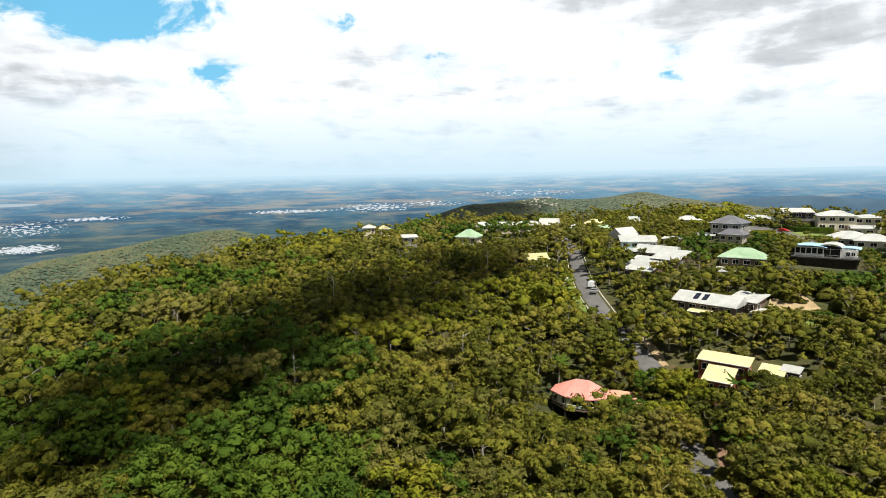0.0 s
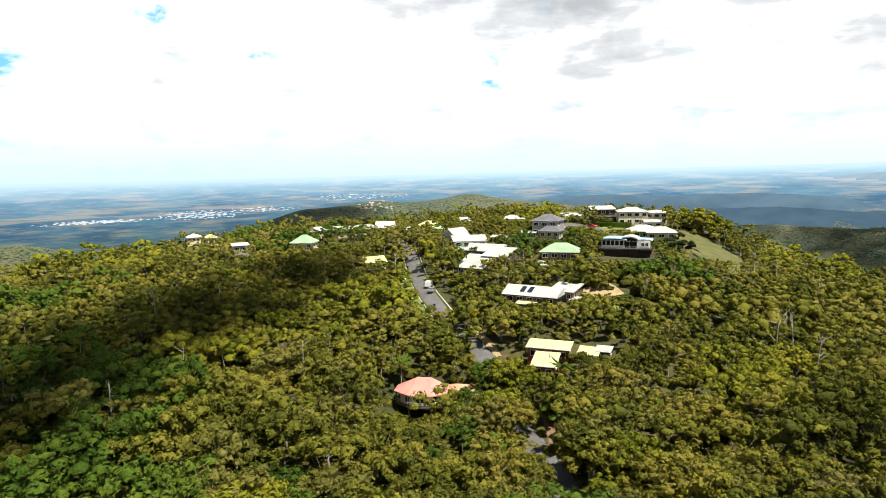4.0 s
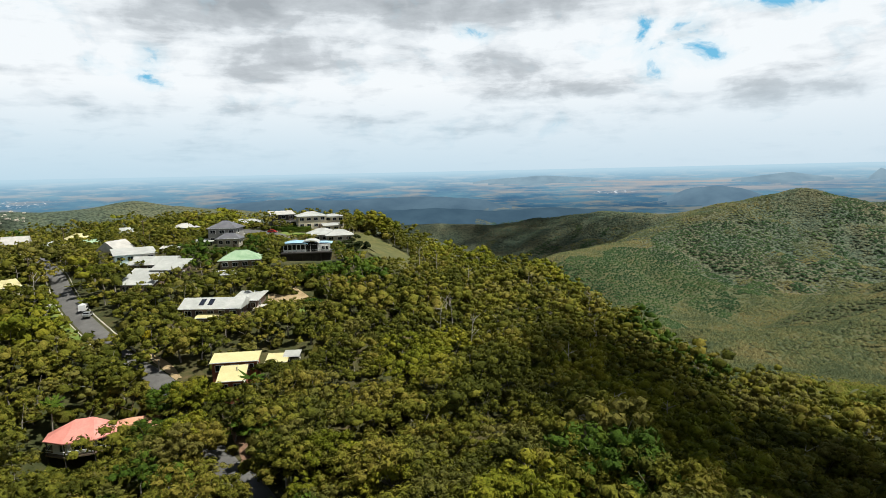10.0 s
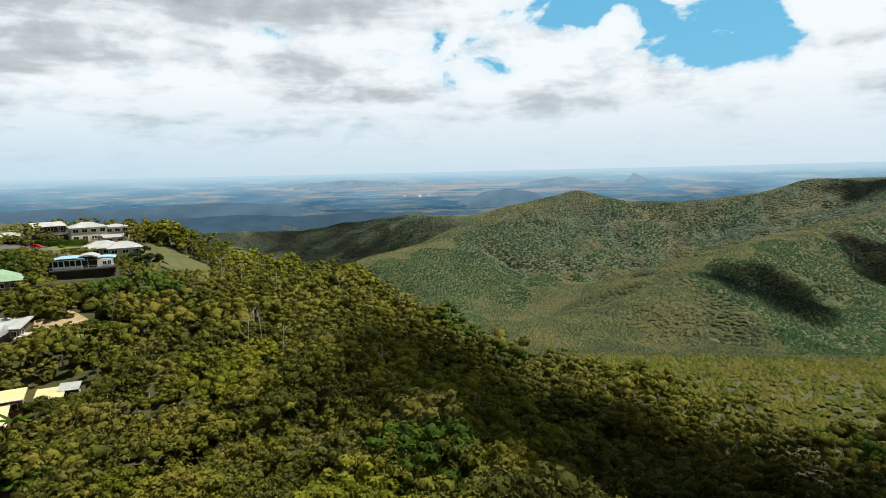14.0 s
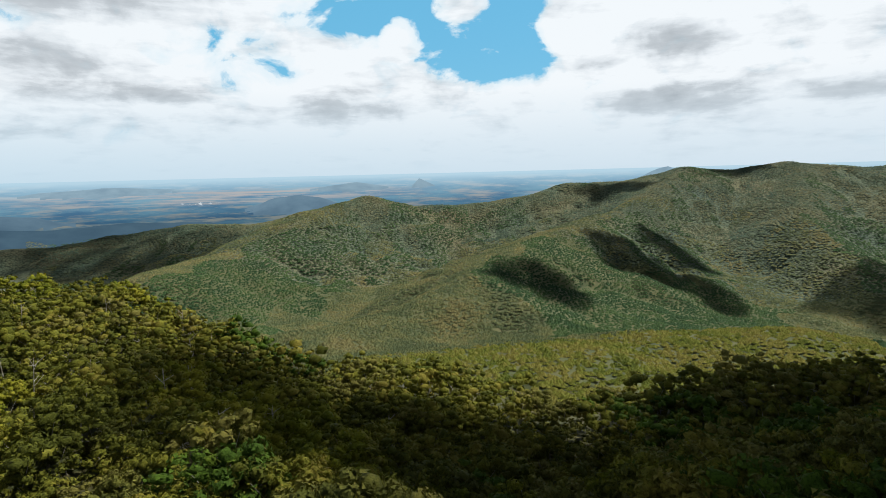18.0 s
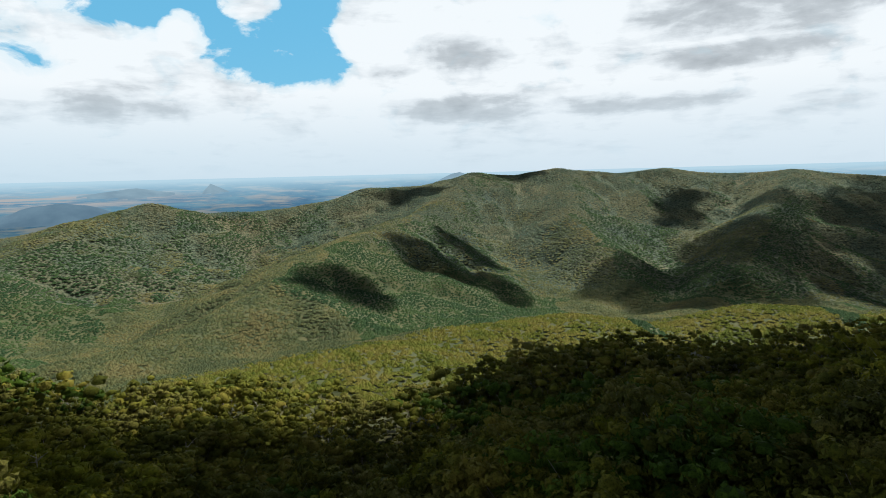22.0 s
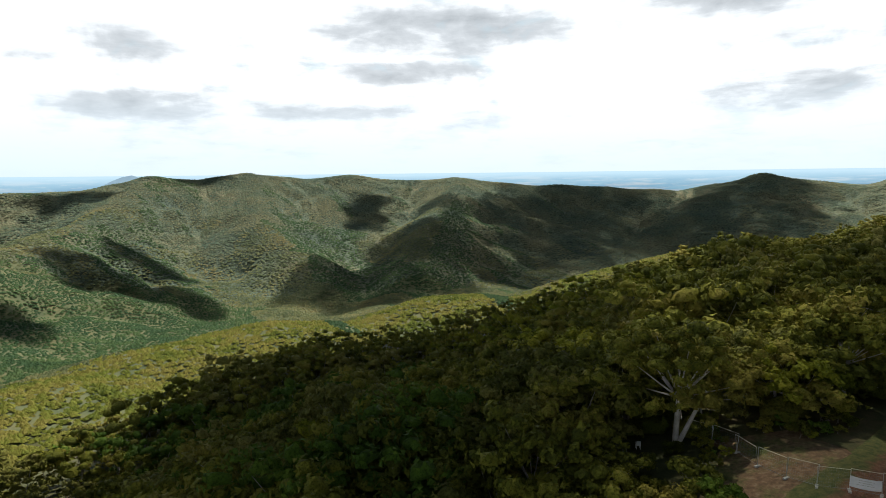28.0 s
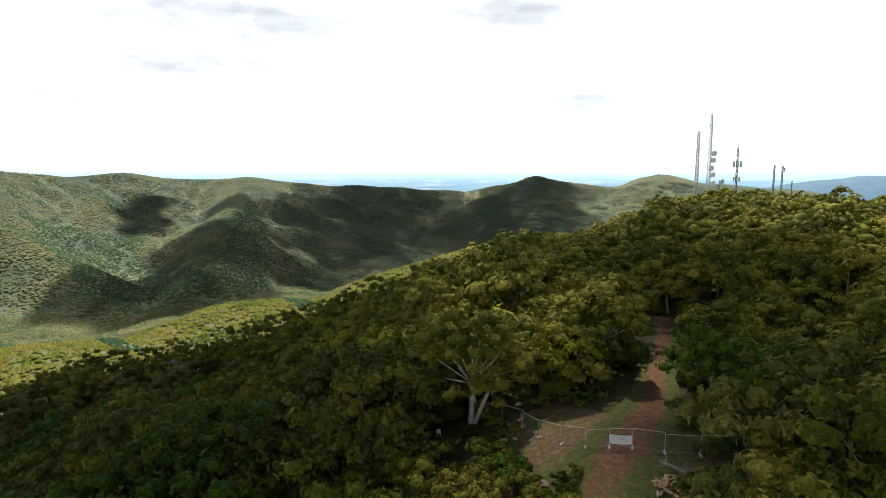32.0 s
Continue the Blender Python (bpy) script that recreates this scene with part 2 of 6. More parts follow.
def build_plain(n, pos):
    """The far plain, a backdrop of hazy distance: woods, fields, pale towns and a lake."""
    s = n.add("ShaderNodeSeparateXYZ", {0: pos})
    x, y, z = s.outputs
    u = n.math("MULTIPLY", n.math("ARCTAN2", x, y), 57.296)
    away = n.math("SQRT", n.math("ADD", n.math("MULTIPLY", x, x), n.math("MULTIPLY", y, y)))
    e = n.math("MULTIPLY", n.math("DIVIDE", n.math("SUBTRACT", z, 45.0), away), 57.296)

    def streaks(su, se, detail, shift):
        p = n.add("ShaderNodeCombineXYZ", {0: n.math("MULTIPLY", u, su), 1: n.math("MULTIPLY", e, se), 2: shift}).outputs[0]
        return n.noise(p, 1.0, detail, 0.62)

    def zone(u0, e0, su, se):
        a = n.math("DIVIDE", n.math("SUBTRACT", u, u0), su)
        b = n.math("DIVIDE", n.math("SUBTRACT", e, e0), se)
        return n.math("SUBTRACT", 1.0, n.math("ADD", n.math("MULTIPLY", a, a), n.math("MULTIPLY", b, b)), True)

    # haze is put into the glowing colours, paler and bluer near the horizon
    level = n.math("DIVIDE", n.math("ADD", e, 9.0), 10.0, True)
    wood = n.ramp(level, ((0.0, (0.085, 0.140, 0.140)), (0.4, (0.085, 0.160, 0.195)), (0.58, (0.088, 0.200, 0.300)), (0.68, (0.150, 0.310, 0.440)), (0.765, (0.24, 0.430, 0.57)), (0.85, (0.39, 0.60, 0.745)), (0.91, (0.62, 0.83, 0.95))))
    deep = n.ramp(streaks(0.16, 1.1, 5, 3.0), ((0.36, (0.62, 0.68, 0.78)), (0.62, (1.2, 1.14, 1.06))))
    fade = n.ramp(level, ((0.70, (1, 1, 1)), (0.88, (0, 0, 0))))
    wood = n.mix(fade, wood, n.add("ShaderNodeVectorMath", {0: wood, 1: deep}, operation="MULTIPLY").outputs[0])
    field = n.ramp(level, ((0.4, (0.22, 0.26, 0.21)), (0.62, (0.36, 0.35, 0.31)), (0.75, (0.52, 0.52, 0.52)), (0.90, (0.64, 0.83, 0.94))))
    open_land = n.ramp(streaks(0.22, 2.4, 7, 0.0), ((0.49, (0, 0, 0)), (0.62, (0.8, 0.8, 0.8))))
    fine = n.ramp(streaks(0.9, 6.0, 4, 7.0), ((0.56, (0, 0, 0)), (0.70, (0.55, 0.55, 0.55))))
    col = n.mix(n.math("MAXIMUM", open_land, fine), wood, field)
    vale = n.math("MULTIPLY", zone(44, -3.3, 9.0, 1.2), n.ramp(streaks(0.4, 1.6, 6, 5.0), ((0.36, (0, 0, 0)), (0.56, (1, 1, 1)))))
    col = n.mix(vale, col, (0.27, 0.31, 0.27))
    # ploughed fields, far out
    tilled = n.math("MULTIPLY", zone(66, -1.35, 20, 0.85), n.ramp(streaks(0.10, 5.0, 5, 11.0), ((0.46, (0, 0, 0)), (0.56, (1, 1, 1)))))
    col = n.mix(tilled, col, (0.60, 0.55, 0.53))
    tilled = n.math("MULTIPLY", zone(-12, -2.3, 18, 0.7), n.ramp(streaks(0.14, 5.0, 5, 15.0), ((0.48, (0, 0, 0)), (0.58, (0.8, 0.8, 0.8)))))
    col = n.mix(tilled, col, (0.48, 0.46, 0.42))
    speck = streaks(2.6, 9.0, 3, 1.0)
    for u0, e0, su, se, dense in TOWNS:
        there = n.math("MULTIPLY", zone(u0, e0, su, se), dense * 0.30)
        roofs = n.ramp(n.math("ADD", speck, there), ((0.66, (0, 0, 0)), (0.72, (1, 1, 1))))
        roofs = n.math("MULTIPLY", roofs, n.math("MULTIPLY", there, 12.0, True))
        col = n.mix(roofs, col, (0.82, 0.85, 0.87))
    col = n.mix(n.math("MULTIPLY", zone(*LAKE), 3.0, True), col, (0.50, 0.60, 0.66))
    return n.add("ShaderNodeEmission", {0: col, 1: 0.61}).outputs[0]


FLOOR = material("forest_floor", build_floor)
RANGE = material("range_forest", build_range)
CANOPY = material("far_canopy", build_canopy)
PLAIN = material("plain_land", build_plain)


def build_blue(n, pos):
    """Lone hills far out on the plain, part of the hazy backdrop."""
    a = n.noise(pos, 0.006, 5, 0.6)
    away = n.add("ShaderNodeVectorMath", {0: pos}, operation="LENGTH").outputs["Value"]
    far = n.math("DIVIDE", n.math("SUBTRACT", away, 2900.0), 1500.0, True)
    # haze painted into the glow: the farther hills come out paler
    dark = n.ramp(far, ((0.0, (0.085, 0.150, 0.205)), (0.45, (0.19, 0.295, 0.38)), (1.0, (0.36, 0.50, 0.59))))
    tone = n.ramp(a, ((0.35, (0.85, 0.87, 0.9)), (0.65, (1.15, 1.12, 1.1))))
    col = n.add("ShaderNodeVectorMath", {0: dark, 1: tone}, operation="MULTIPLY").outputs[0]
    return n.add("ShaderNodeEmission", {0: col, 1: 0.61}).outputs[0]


BLUE_HILLS = material("blue_hills", build_blue)

# ---- terrain: one height function for ground and planting ----
def knots(az, table):
    """Smooth value at bearing az (degrees) from rows of (bearing, value)."""
    a, v = zip(*table)
    return np.interp(az, a, v)


def smooth(x):
    x = np.clip(x, 0, 1)
    return x * x * (3 - 2 * x)


# the home hill: distance and height of its brow by bearing
BROW_R = ((-160, 255), (-110, 170), (-60, 160), (-38, 215), (-30, 250), (-20, 280), (-8, 325), (1, 335), (12, 340), (18, 330), (29, 310), (39, 300),
          (47, 285), (56, 262), (60, 250), (67, 212), (73, 185), (82, 160), (90, 140), (95, 128), (100, 135), (110, 170), (120, 200),
          (133, 210), (138, 218), (142, 228), (150, 240), (160, 255), (170, 265), (182, 270), (192, 265), (200, 255))
BROW_Z = ((-160, 24), (-110, 5), (-60, -10), (-38, -2), (-30, 2), (-20, 6), (-8, 9), (1, 13), (12, 15), (18, 19), (26, 21), (33, 21.5), (38, 19), (42, 12),
          (47, 3), (52, -2), (56, -5), (60, -12), (67, -20), (73, -21), (82, -18), (90, -18), (95, -19), (100, -19), (110, -19), (120, -21),
          (133, -22), (138, -18), (142, -13), (150, -5), (160, 7), (165, 13), (170, 18), (175, 28), (182, 33), (192, 29), (200, 24))
INNER = ((-160, 15), (-110, 6), (-60, -4), (0, -2), (25, -2), (60, 0), (90, 2), (120, 6), (150, 12), (170, 17), (192, 17), (200, 15))
FALL = ((-160, .4), (-60, .45), (-30, .42), (0, .3), (30, .34), (45, .55), (60, .6), (100, .55), (140, .5), (200, .4))
BASE = ((0, 0), (300, -110), (600, -150), (900, -185), (1500, -240), (2200, -262), (2600, -240), (3000, -200), (3500, -140),
        (4000, -76), (4500, -4), (4900, 66))


def home(az, r):
    rc, zc = knots(az, BROW_R), knots(az, BROW_Z)
    rc = rc + 10 * np.sin(np.radians(az * 9)) * np.clip(r / 200, 0, 1)
    z0 = 8 + (knots(az, INNER) - 8) * np.clip(r / 60, 0, 1)
    inside = z0 + (zc - z0) * smooth((r / rc - .28) / .55)
    over = np.maximum(r - rc, 0)
    return inside - knots(az, FALL) * over * over / (over + 45)


RIDGES = []


def ridge(points, slope, soft=40.0):
    """A ridge along (bearing, distance, height) points, falling away on both sides by slope."""
    RIDGES.append(([(r * math.sin(radians(a)), r * math.cos(radians(a)), z) for a, r, z in points], slope, soft))


def lattice_noise(x, y, seed):
    """Smooth noise from 0 to 1 over a unit grid."""
    xi, yi = np.floor(x).astype(np.int64), np.floor(y).astype(np.int64)
    fx, fy = x - xi, y - yi
    fx, fy = fx * fx * (3 - 2 * fx), fy * fy * (3 - 2 * fy)

    def at(i, j):
        h = (i * 374761393 + j * 668265263 + seed * 974634721) & 0x7fffffff
        h = ((h ^ (h >> 13)) * 1274126177) & 0x7fffffff
        return ((h ^ (h >> 16)) & 0xffff) / 65535.0

    return (at(xi, yi) * (1 - fx) + at(xi + 1, yi) * fx) * (1 - fy) + (at(xi, yi + 1) * (1 - fx) + at(xi + 1, yi + 1) * fx) * fy


def crease(x, y, seed):
    """1 along creek lines, 0 on the rounded spurs between them."""
    return 1 - np.abs(2 * lattice_noise(x, y, seed) - 1)


def ridge_height(x, y, pts, slope, soft):
    best = np.full(np.shape(x), -1e9)
    warp = lattice_noise(x / 260, y / 260, 5) - .5
    small = 13 * crease(x / 150 + warp, y / 150 - warp, 3) ** 2 + 8 * crease(x / 64, y / 64 + warp, 4) ** 2
    far = np.clip((np.hypot(x, y) - 650) / 300, 0, 1)
    run = pts[0][0] * .7 + pts[0][1] * .3
    for (x0, y0, z0), (x1, y1, z1) in zip(pts, pts[1:]):
        dx, dy = x1 - x0, y1 - y0
        size = math.hypot(dx, dy) + 1e-6
        u = np.clip(((x - x0) * dx + (y - y0) * dy) / (size * size), 0, 1)
        d = np.hypot(x - x0 - u * dx, y - y0 - u * dy)
        drop = slope * (np.sqrt(d * d + soft * soft) - soft)
        s = (run + u * size) / 215 + 1.3 * warp + np.where((x - x0) * dy > (y - y0) * dx, 0, 37.4)
        creek = 36 * crease(s, d / 1400, 7) ** 2.2 * np.clip(drop / 45, 0, 1) + small * np.clip(drop / 40, 0, 1)
        best = np.maximum(best, z0 + u * (z1 - z0) - drop - far * creek)
        run += size
    return best


# wooded hills across the valley and round about
ridge([(-50, 800, -120), (-37.6, 850, -78), (-32.5, 900, -56), (-25, 950, -41), (-20.4, 1000, -36), (-14.4, 1050, -64), (-8, 1100, -110)], .3, 60)
ridge([(-8, 1300, -110), (-1.3, 1350, -57), (3.7, 1400, -22), (9.7, 1450, -12), (12, 1450, -18), (18.5, 1500, -3), (22, 1500, -15), (26.6, 1550, -30), (34, 1600, -60), (40, 1700, -120)], .28, 60)
ridge([(36, 2300, -150), (45.6, 2150, -132), (52, 2100, -146), (56.3, 2050, -116), (62, 2000, -90), (67, 1900, -96), (73, 1850, -60)], .3, 60)
ridge([(54, 1000, -180), (59.3, 1150, -116), (66, 1400, -110), (73, 1700, -50), (78.3, 1850, -16), (82.9, 1900, -56), (88, 1950, -54), (95.6, 2050, -26), (98, 2100, 2),
       (102.5, 2150, 12), (108.3, 2250, 48), (112, 2280, 35), (116.3, 2300, 60), (121.4, 2300, 35), (125.7, 2350, 41)], .34, 60)
ridge([(125.7, 2350, 41), (131, 2400, 29), (135.5, 2400, 34), (143.7, 2500, 2), (150.5, 2600, -8), (156.4, 2650, -28),
       (160, 2680, 2), (163, 2700, 38), (167, 2750, 2), (171, 2800, -5), (174.3, 2850, 53), (178, 2850, 15), (186, 2900, -20)], .34, 60)
ridge([(68, 560, -150), (72, 620, -138), (80.2, 760, -143), (88.4, 900, -113), (91.5, 1040, -96), (96.6, 1300, -78), (102.6, 1650, -64), (108, 2200, 34)], .38, 35)
ridge([(70, 400, -110), (78, 430, -100), (90, 460, -104), (98.7, 500, -104), (102.6, 540, -113), (106, 570, -109), (117.2, 610, -107), (122, 620, -113),
       (126, 640, -123), (134.3, 680, -101), (138.2, 700, -103), (142, 720, -110), (152, 760, -75), (160, 820, -48)], .4, 40)
ridge([(123.5, 1230, -188), (120.5, 1450, -130), (117, 1700, -78), (117, 2150, 25)], .48, 40)
ridge([(88.4, 900, -113), (91.5, 840, -126), (94.2, 780, -143), (96, 690, -168)], .5, 18)
ridge([(132, 1300, -160), (134, 1800, -70), (136, 2300, 20)], .45, 50)
# lone blue hills out on the plain
ridge([(68, 3600, -125), (70, 3600, -62), (72, 3600, -46), (74, 3600, -64), (76, 3600, -120)], .45, 40)
ridge([(83.5, 4300, 34), (83.8, 4300, 36)], 1.1, 16)
ridge([(74, 4300, -20), (77.5, 4300, 10), (79.5, 4300, -15)], .35, 30)
ridge([(51, 4400, -8), (56, 4400, 20), (61, 4400, -8)], .3, 40)
ridge([(26, 3400, -90), (32, 3300, -75), (38, 3300, -88), (44, 3400, -80), (50, 3400, -100)], .3, 60)
ridge([(40, 3000, -135), (46, 2900, -125), (51, 2900, -142), (57, 2900, -132), (63, 3000, -145)], .3, 60)
ridge([(180, 3800, -45), (184, 3800, -12), (187, 3800, 25), (189.5, 3800, 46), (193, 3800, 50), (197, 3800, 30)], .3, 60)
ridge([(105.2, 4300, 36), (106.5, 4300, 74), (107.8, 4300, 40)], .7, 20)


def hills(az, r):
    x, y = r * np.sin(np.radians(az)), r * np.cos(np.radians(az))
    base = np.interp(r, *zip(*BASE))
    wob = 14 * np.sin(x / 97 + 1.3) * np.sin(y / 113) + 7 * np.sin(x / 41 + y / 53) + 4 * np.sin(y / 23 - x / 31)
    z = base + wob * np.clip((r - 250) / 500, 0, 1) * np.clip((3200 - r) / 800, 0, 1)
    for pts, slope, soft in RIDGES:
        h = ridge_height(x, y, pts, slope, soft) + .3 * wob * np.clip((r - 300) / 700, 0, 1)
        k = 22.0
        z = np.maximum(z, h) + k * np.exp(-np.abs(z - h) / k) * .35
    return z


# ground dips so houses placed to the camera's view show: bearing, distance, change of height, radius
HOUSE_DIPS = ((33.6, 225, -9.5, 15), (36.0, 258, -4.0, 15), (13.6, 122, -6.0, 13), (18, 118, -2.5, 12), (30.8, 135, -1.8, 8), (9.1, 224, -1.5, 10))


def height(x, y):
    x, y = np.asarray(x, float), np.asarray(y, float)
    r, az = np.hypot(x, y), np.degrees(np.arctan2(x, y))
    az = np.where(az < -160, az + 360, az)
    h1 = home(np.clip(az, -160, 200), r) + .9 * np.sin(x / 17) * np.sin(y / 21)
    for b, d, dz, rad in HOUSE_DIPS:
        h1 = h1 + dz * np.exp(-((x - d * math.sin(radians(b))) ** 2 + (y - d * math.cos(radians(b))) ** 2) / rad ** 2)
    far = np.atleast_1d(r > 230)
    if far.any():
        h1 = np.array(h1, ndmin=1)
        h1[far] = np.maximum(h1[far], hills(np.atleast_1d(az)[far], np.atleast_1d(r)[far]))
        h1 = h1.reshape(np.shape(r))
    return h1


# ---- the ground: one sheet from underfoot to the horizon ----
def tri_mesh(name, verts, tris, mats, index=None, smooth_faces=True):
    """A mesh from numpy arrays of vertices and triangles."""
    me = bpy.data.meshes.new(name)
    me.vertices.add(len(verts))
    me.vertices.foreach_set("co", np.asarray(verts, np.float32).ravel())
    me.loops.add(len(tris) * 3)
    me.loops.foreach_set("vertex_index", np.asarray(tris, np.int32).ravel())
    me.polygons.add(len(tris))
    me.polygons.foreach_set("loop_start", np.arange(0, len(tris) * 3, 3, dtype=np.int32))
    if index is not None:
        me.polygons.foreach_set("material_index", np.asarray(index, np.int32))
    me.polygons.foreach_set("use_smooth", np.full(len(tris), smooth_faces))
    for m in mats:
        me.materials.append(m)
    me.update(calc_edges=True)
    return me


def build_ground():
    az = np.concatenate([np.arange(-160, -44, 3.0), np.arange(-44, 196, 0.75), np.arange(196, 200, 2.0)])
    rr = np.concatenate([[0.0], np.arange(6, 460, 4.5), np.geomspace(462, 4900, 180)])
    A, R = np.meshgrid(az, rr, indexing="ij")
    X, Y = R * np.sin(np.radians(A)), R * np.cos(np.radians(A))
    Z = height(X, Y)
    n, m = A.shape
    i = np.arange(n * m).reshape(n, m)
    a, b = i, np.roll(i, -1, axis=0)
    q = np.stack([a[:, :-1], a[:, 1:], b[:, 1:], b[:, :-1]], -1).reshape(-1, 4)
    tris = np.concatenate([q[:, [0, 1, 2]], q[:, [0, 2, 3]]])
    cz = Z.ravel()[tris].mean(1)
    cr = R.ravel()[tris].mean(1)
    ca = A.ravel()[tris].mean(1)
    low = np.interp(cr, *zip(*BASE))
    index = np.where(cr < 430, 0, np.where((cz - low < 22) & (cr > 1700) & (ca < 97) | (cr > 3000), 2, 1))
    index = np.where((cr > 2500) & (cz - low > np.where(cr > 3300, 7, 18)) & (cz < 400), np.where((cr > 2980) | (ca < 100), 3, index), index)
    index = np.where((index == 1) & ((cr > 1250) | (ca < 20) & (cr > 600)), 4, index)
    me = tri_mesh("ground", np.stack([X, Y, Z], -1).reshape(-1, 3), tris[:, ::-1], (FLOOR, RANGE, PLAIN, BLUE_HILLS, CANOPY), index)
    return tagged(new("ground", me), "bush-covered hills falling to a wide hazy plain", "ground", kind="structure")


ground = build_ground()


# ---- cumulus clouds overhead, out of view, placed so their shadows lie on the hills ----
def build_cloud(thinness):
    def build(n, pos):
        a = n.add("ShaderNodeBsdfDiffuse", {0: (0.9, 0.9, 0.9, 1)}).outputs[0]
        b = n.add("ShaderNodeBsdfTransparent").outputs[0]
        return n.add("ShaderNodeMixShader", {0: thinness, 1: a, 2: b}).outputs[0]
    return build


CLOUD_DENSE = material("cloud_dense", build_cloud(0.05))
CLOUD_HALF = material("cloud_half", build_cloud(0.50))
CLOUD_THIN = material("cloud_thin", build_cloud(0.86))
CLOUD_MID = material("cloud_mid", build_cloud(0.66))


def cloud(x, y, a, b, turn, up, seed, mat=CLOUD_DENSE):
    """A flat-based heap of vapour over the ground spot (x, y) as the sun sees it; a and b are its half length and half width along and across the bearing turn."""
    rng = np.random.default_rng(seed)
    bm = bmesh.new()
    s, c = math.sin(radians(turn)), math.cos(radians(turn))
    n = 26
    for k in range(n):
        rr, w = math.sqrt((k + .5) / n), k * 2.39996 + rng.uniform(-.3, .3)
        u, v = a * rr * math.cos(w) * .86, b * rr * math.sin(w) * .86
        rad = min(a, b) * rng.uniform(.26, .46)
        m = Matrix.Translation((u * s + v * c, u * c - v * s, rng.uniform(0, .3) * rad)) @ Matrix.Diagonal((rad * rng.uniform(.9, 1.3), rad * rng.uniform(.9, 1.3), rad * .55, 1))
        made = bmesh.ops.create_icosphere(bm, subdivisions=2, radius=1.0, matrix=m)
        for q in made["verts"]:
            q.co += Vector(rng.normal(size=3)) * rad * .07
    me = bpy.data.meshes.new("cloud")
    bm.to_mesh(me)
    bm.free()
    me.materials.append(mat)
    ob = tagged(new("cloud", me), "white cumulus cloud drifting high over the hills", "cloud", "cumulus clouds", "structure")
    ob.location = Vector((x, y, float(height(x, y)))) + SUN_DIR * up


cloud(115, -95, 130, 70, 150, 1500, 1)
cloud(46, -165, 100, 48, 162, 1500, 2, CLOUD_MID)
cloud(-17, -84, 66, 36, 172, 1300, 17, CLOUD_MID)
cloud(8, -60, 26, 17, 100, 1200, 21, CLOUD_THIN)
cloud(30, 1330, 210, 120, 90, 2000, 19, CLOUD_MID)
cloud(-22, 172, 98, 27, 36, 1400, 4)
cloud(-52, 112, 44, 22, 25, 1300, 5, CLOUD_MID)
cloud(129, 64, 58, 30, 64, 1300, 3, CLOUD_HALF)
cloud(104, 20, 40, 19, 85, 1300, 13, CLOUD_HALF)
cloud(1600, 1300, 700, 280, 20, 2200, 6, CLOUD_MID)
cloud(950, -85, 120, 72, 147, 1600, 7, CLOUD_HALF)
cloud(1195, -345, 225, 82, 35, 1600, 14, CLOUD_HALF)
cloud(1430, -440, 150, 72, 60, 1700, 8, CLOUD_HALF)
cloud(1990, -430, 150, 64, 10, 1900, 11, CLOUD_HALF)
cloud(2090, -850, 120, 56, 20, 1900, 9, CLOUD_HALF)
cloud(1120, -1290, 790, 270, 166, 2000, 10, CLOUD_HALF)
cloud(1590, -1200, 150, 80, 130, 2000, 22, CLOUD_HALF)
cloud(1180, -1950, 480, 300, 150, 2200, 12, CLOUD_MID)
cloud(860, -2080, 260, 170, 150, 2200, 16, CLOUD_MID)
cloud(690, -2250, 420, 240, 165, 2200, 18, CLOUD_MID)


# ---- houses, roads and what stands on the home hill ----
def build_cleared(n, pos):
    a = n.noise(pos, 0.22, 5, 0.6)
    b = n.noise(pos, 1.7, 5, 0.65)
    c = n.noise(pos, 9.0, 3, 0.6)
    grass = n.ramp(b, ((0.36, (0.045, 0.060, 0.014)), (0.64, (0.120, 0.120, 0.030))))
    earth = n.ramp(b, ((0.34, (0.090, 0.052, 0.026)), (0.55, (0.165, 0.100, 0.052)), (0.70, (0.250, 0.175, 0.105))))
    f = n.ramp(n.math("ADD", n.math("MULTIPLY", a, 0.75), n.math("MULTIPLY", c, 0.25)), ((0.43, (0, 0, 0)), (0.54, (1, 1, 1))))
    return principled(n, n.mix(f, grass, earth), 0.95, n.math("ADD", b, c), 0.5, 0.08)


ROOF_WHITE = surface("roof_white", (0.32, 0.325, 0.31), (0.47, 0.475, 0.45), 0.35, 0.45, spec=0.4)
ROOF_CREAM = surface("roof_cream", (0.50, 0.44, 0.22), (0.60, 0.54, 0.29), 0.4, 0.5)
ROOF_PINK = surface("roof_pink", (0.54, 0.20, 0.165), (0.64, 0.26, 0.215), 0.35, 0.6)
ROOF_TERRA = surface("roof_terracotta", (0.50, 0.24, 0.15), (0.62, 0.33, 0.22), 0.7, 0.75)
ROOF_GREEN = surface("roof_green", (0.19, 0.31, 0.18), (0.33, 0.43, 0.29), 0.4, 0.6)
ROOF_GREY = surface("roof_grey", (0.10, 0.10, 0.115), (0.15, 0.15, 0.165), 0.5, 0.6)
ROOF_STONE = surface("roof_stone_grey", (0.36, 0.35, 0.33), (0.48, 0.46, 0.43), 0.5, 0.7)
ROOF_BLUE = surface("roof_blue", (0.26, 0.44, 0.60), (0.36, 0.55, 0.70), 0.5, 0.4)
WALL_CREAM = surface("wall_cream", (0.56, 0.50, 0.36), (0.66, 0.60, 0.45), 0.4, 0.9)
WALL_WHITE = surface("wall_white", (0.70, 0.69, 0.66), (0.80, 0.79, 0.76), 0.4, 0.9)
WALL_GREY = surface("wall_grey", (0.22, 0.21, 0.20), (0.30, 0.29, 0.27), 0.4, 0.9)
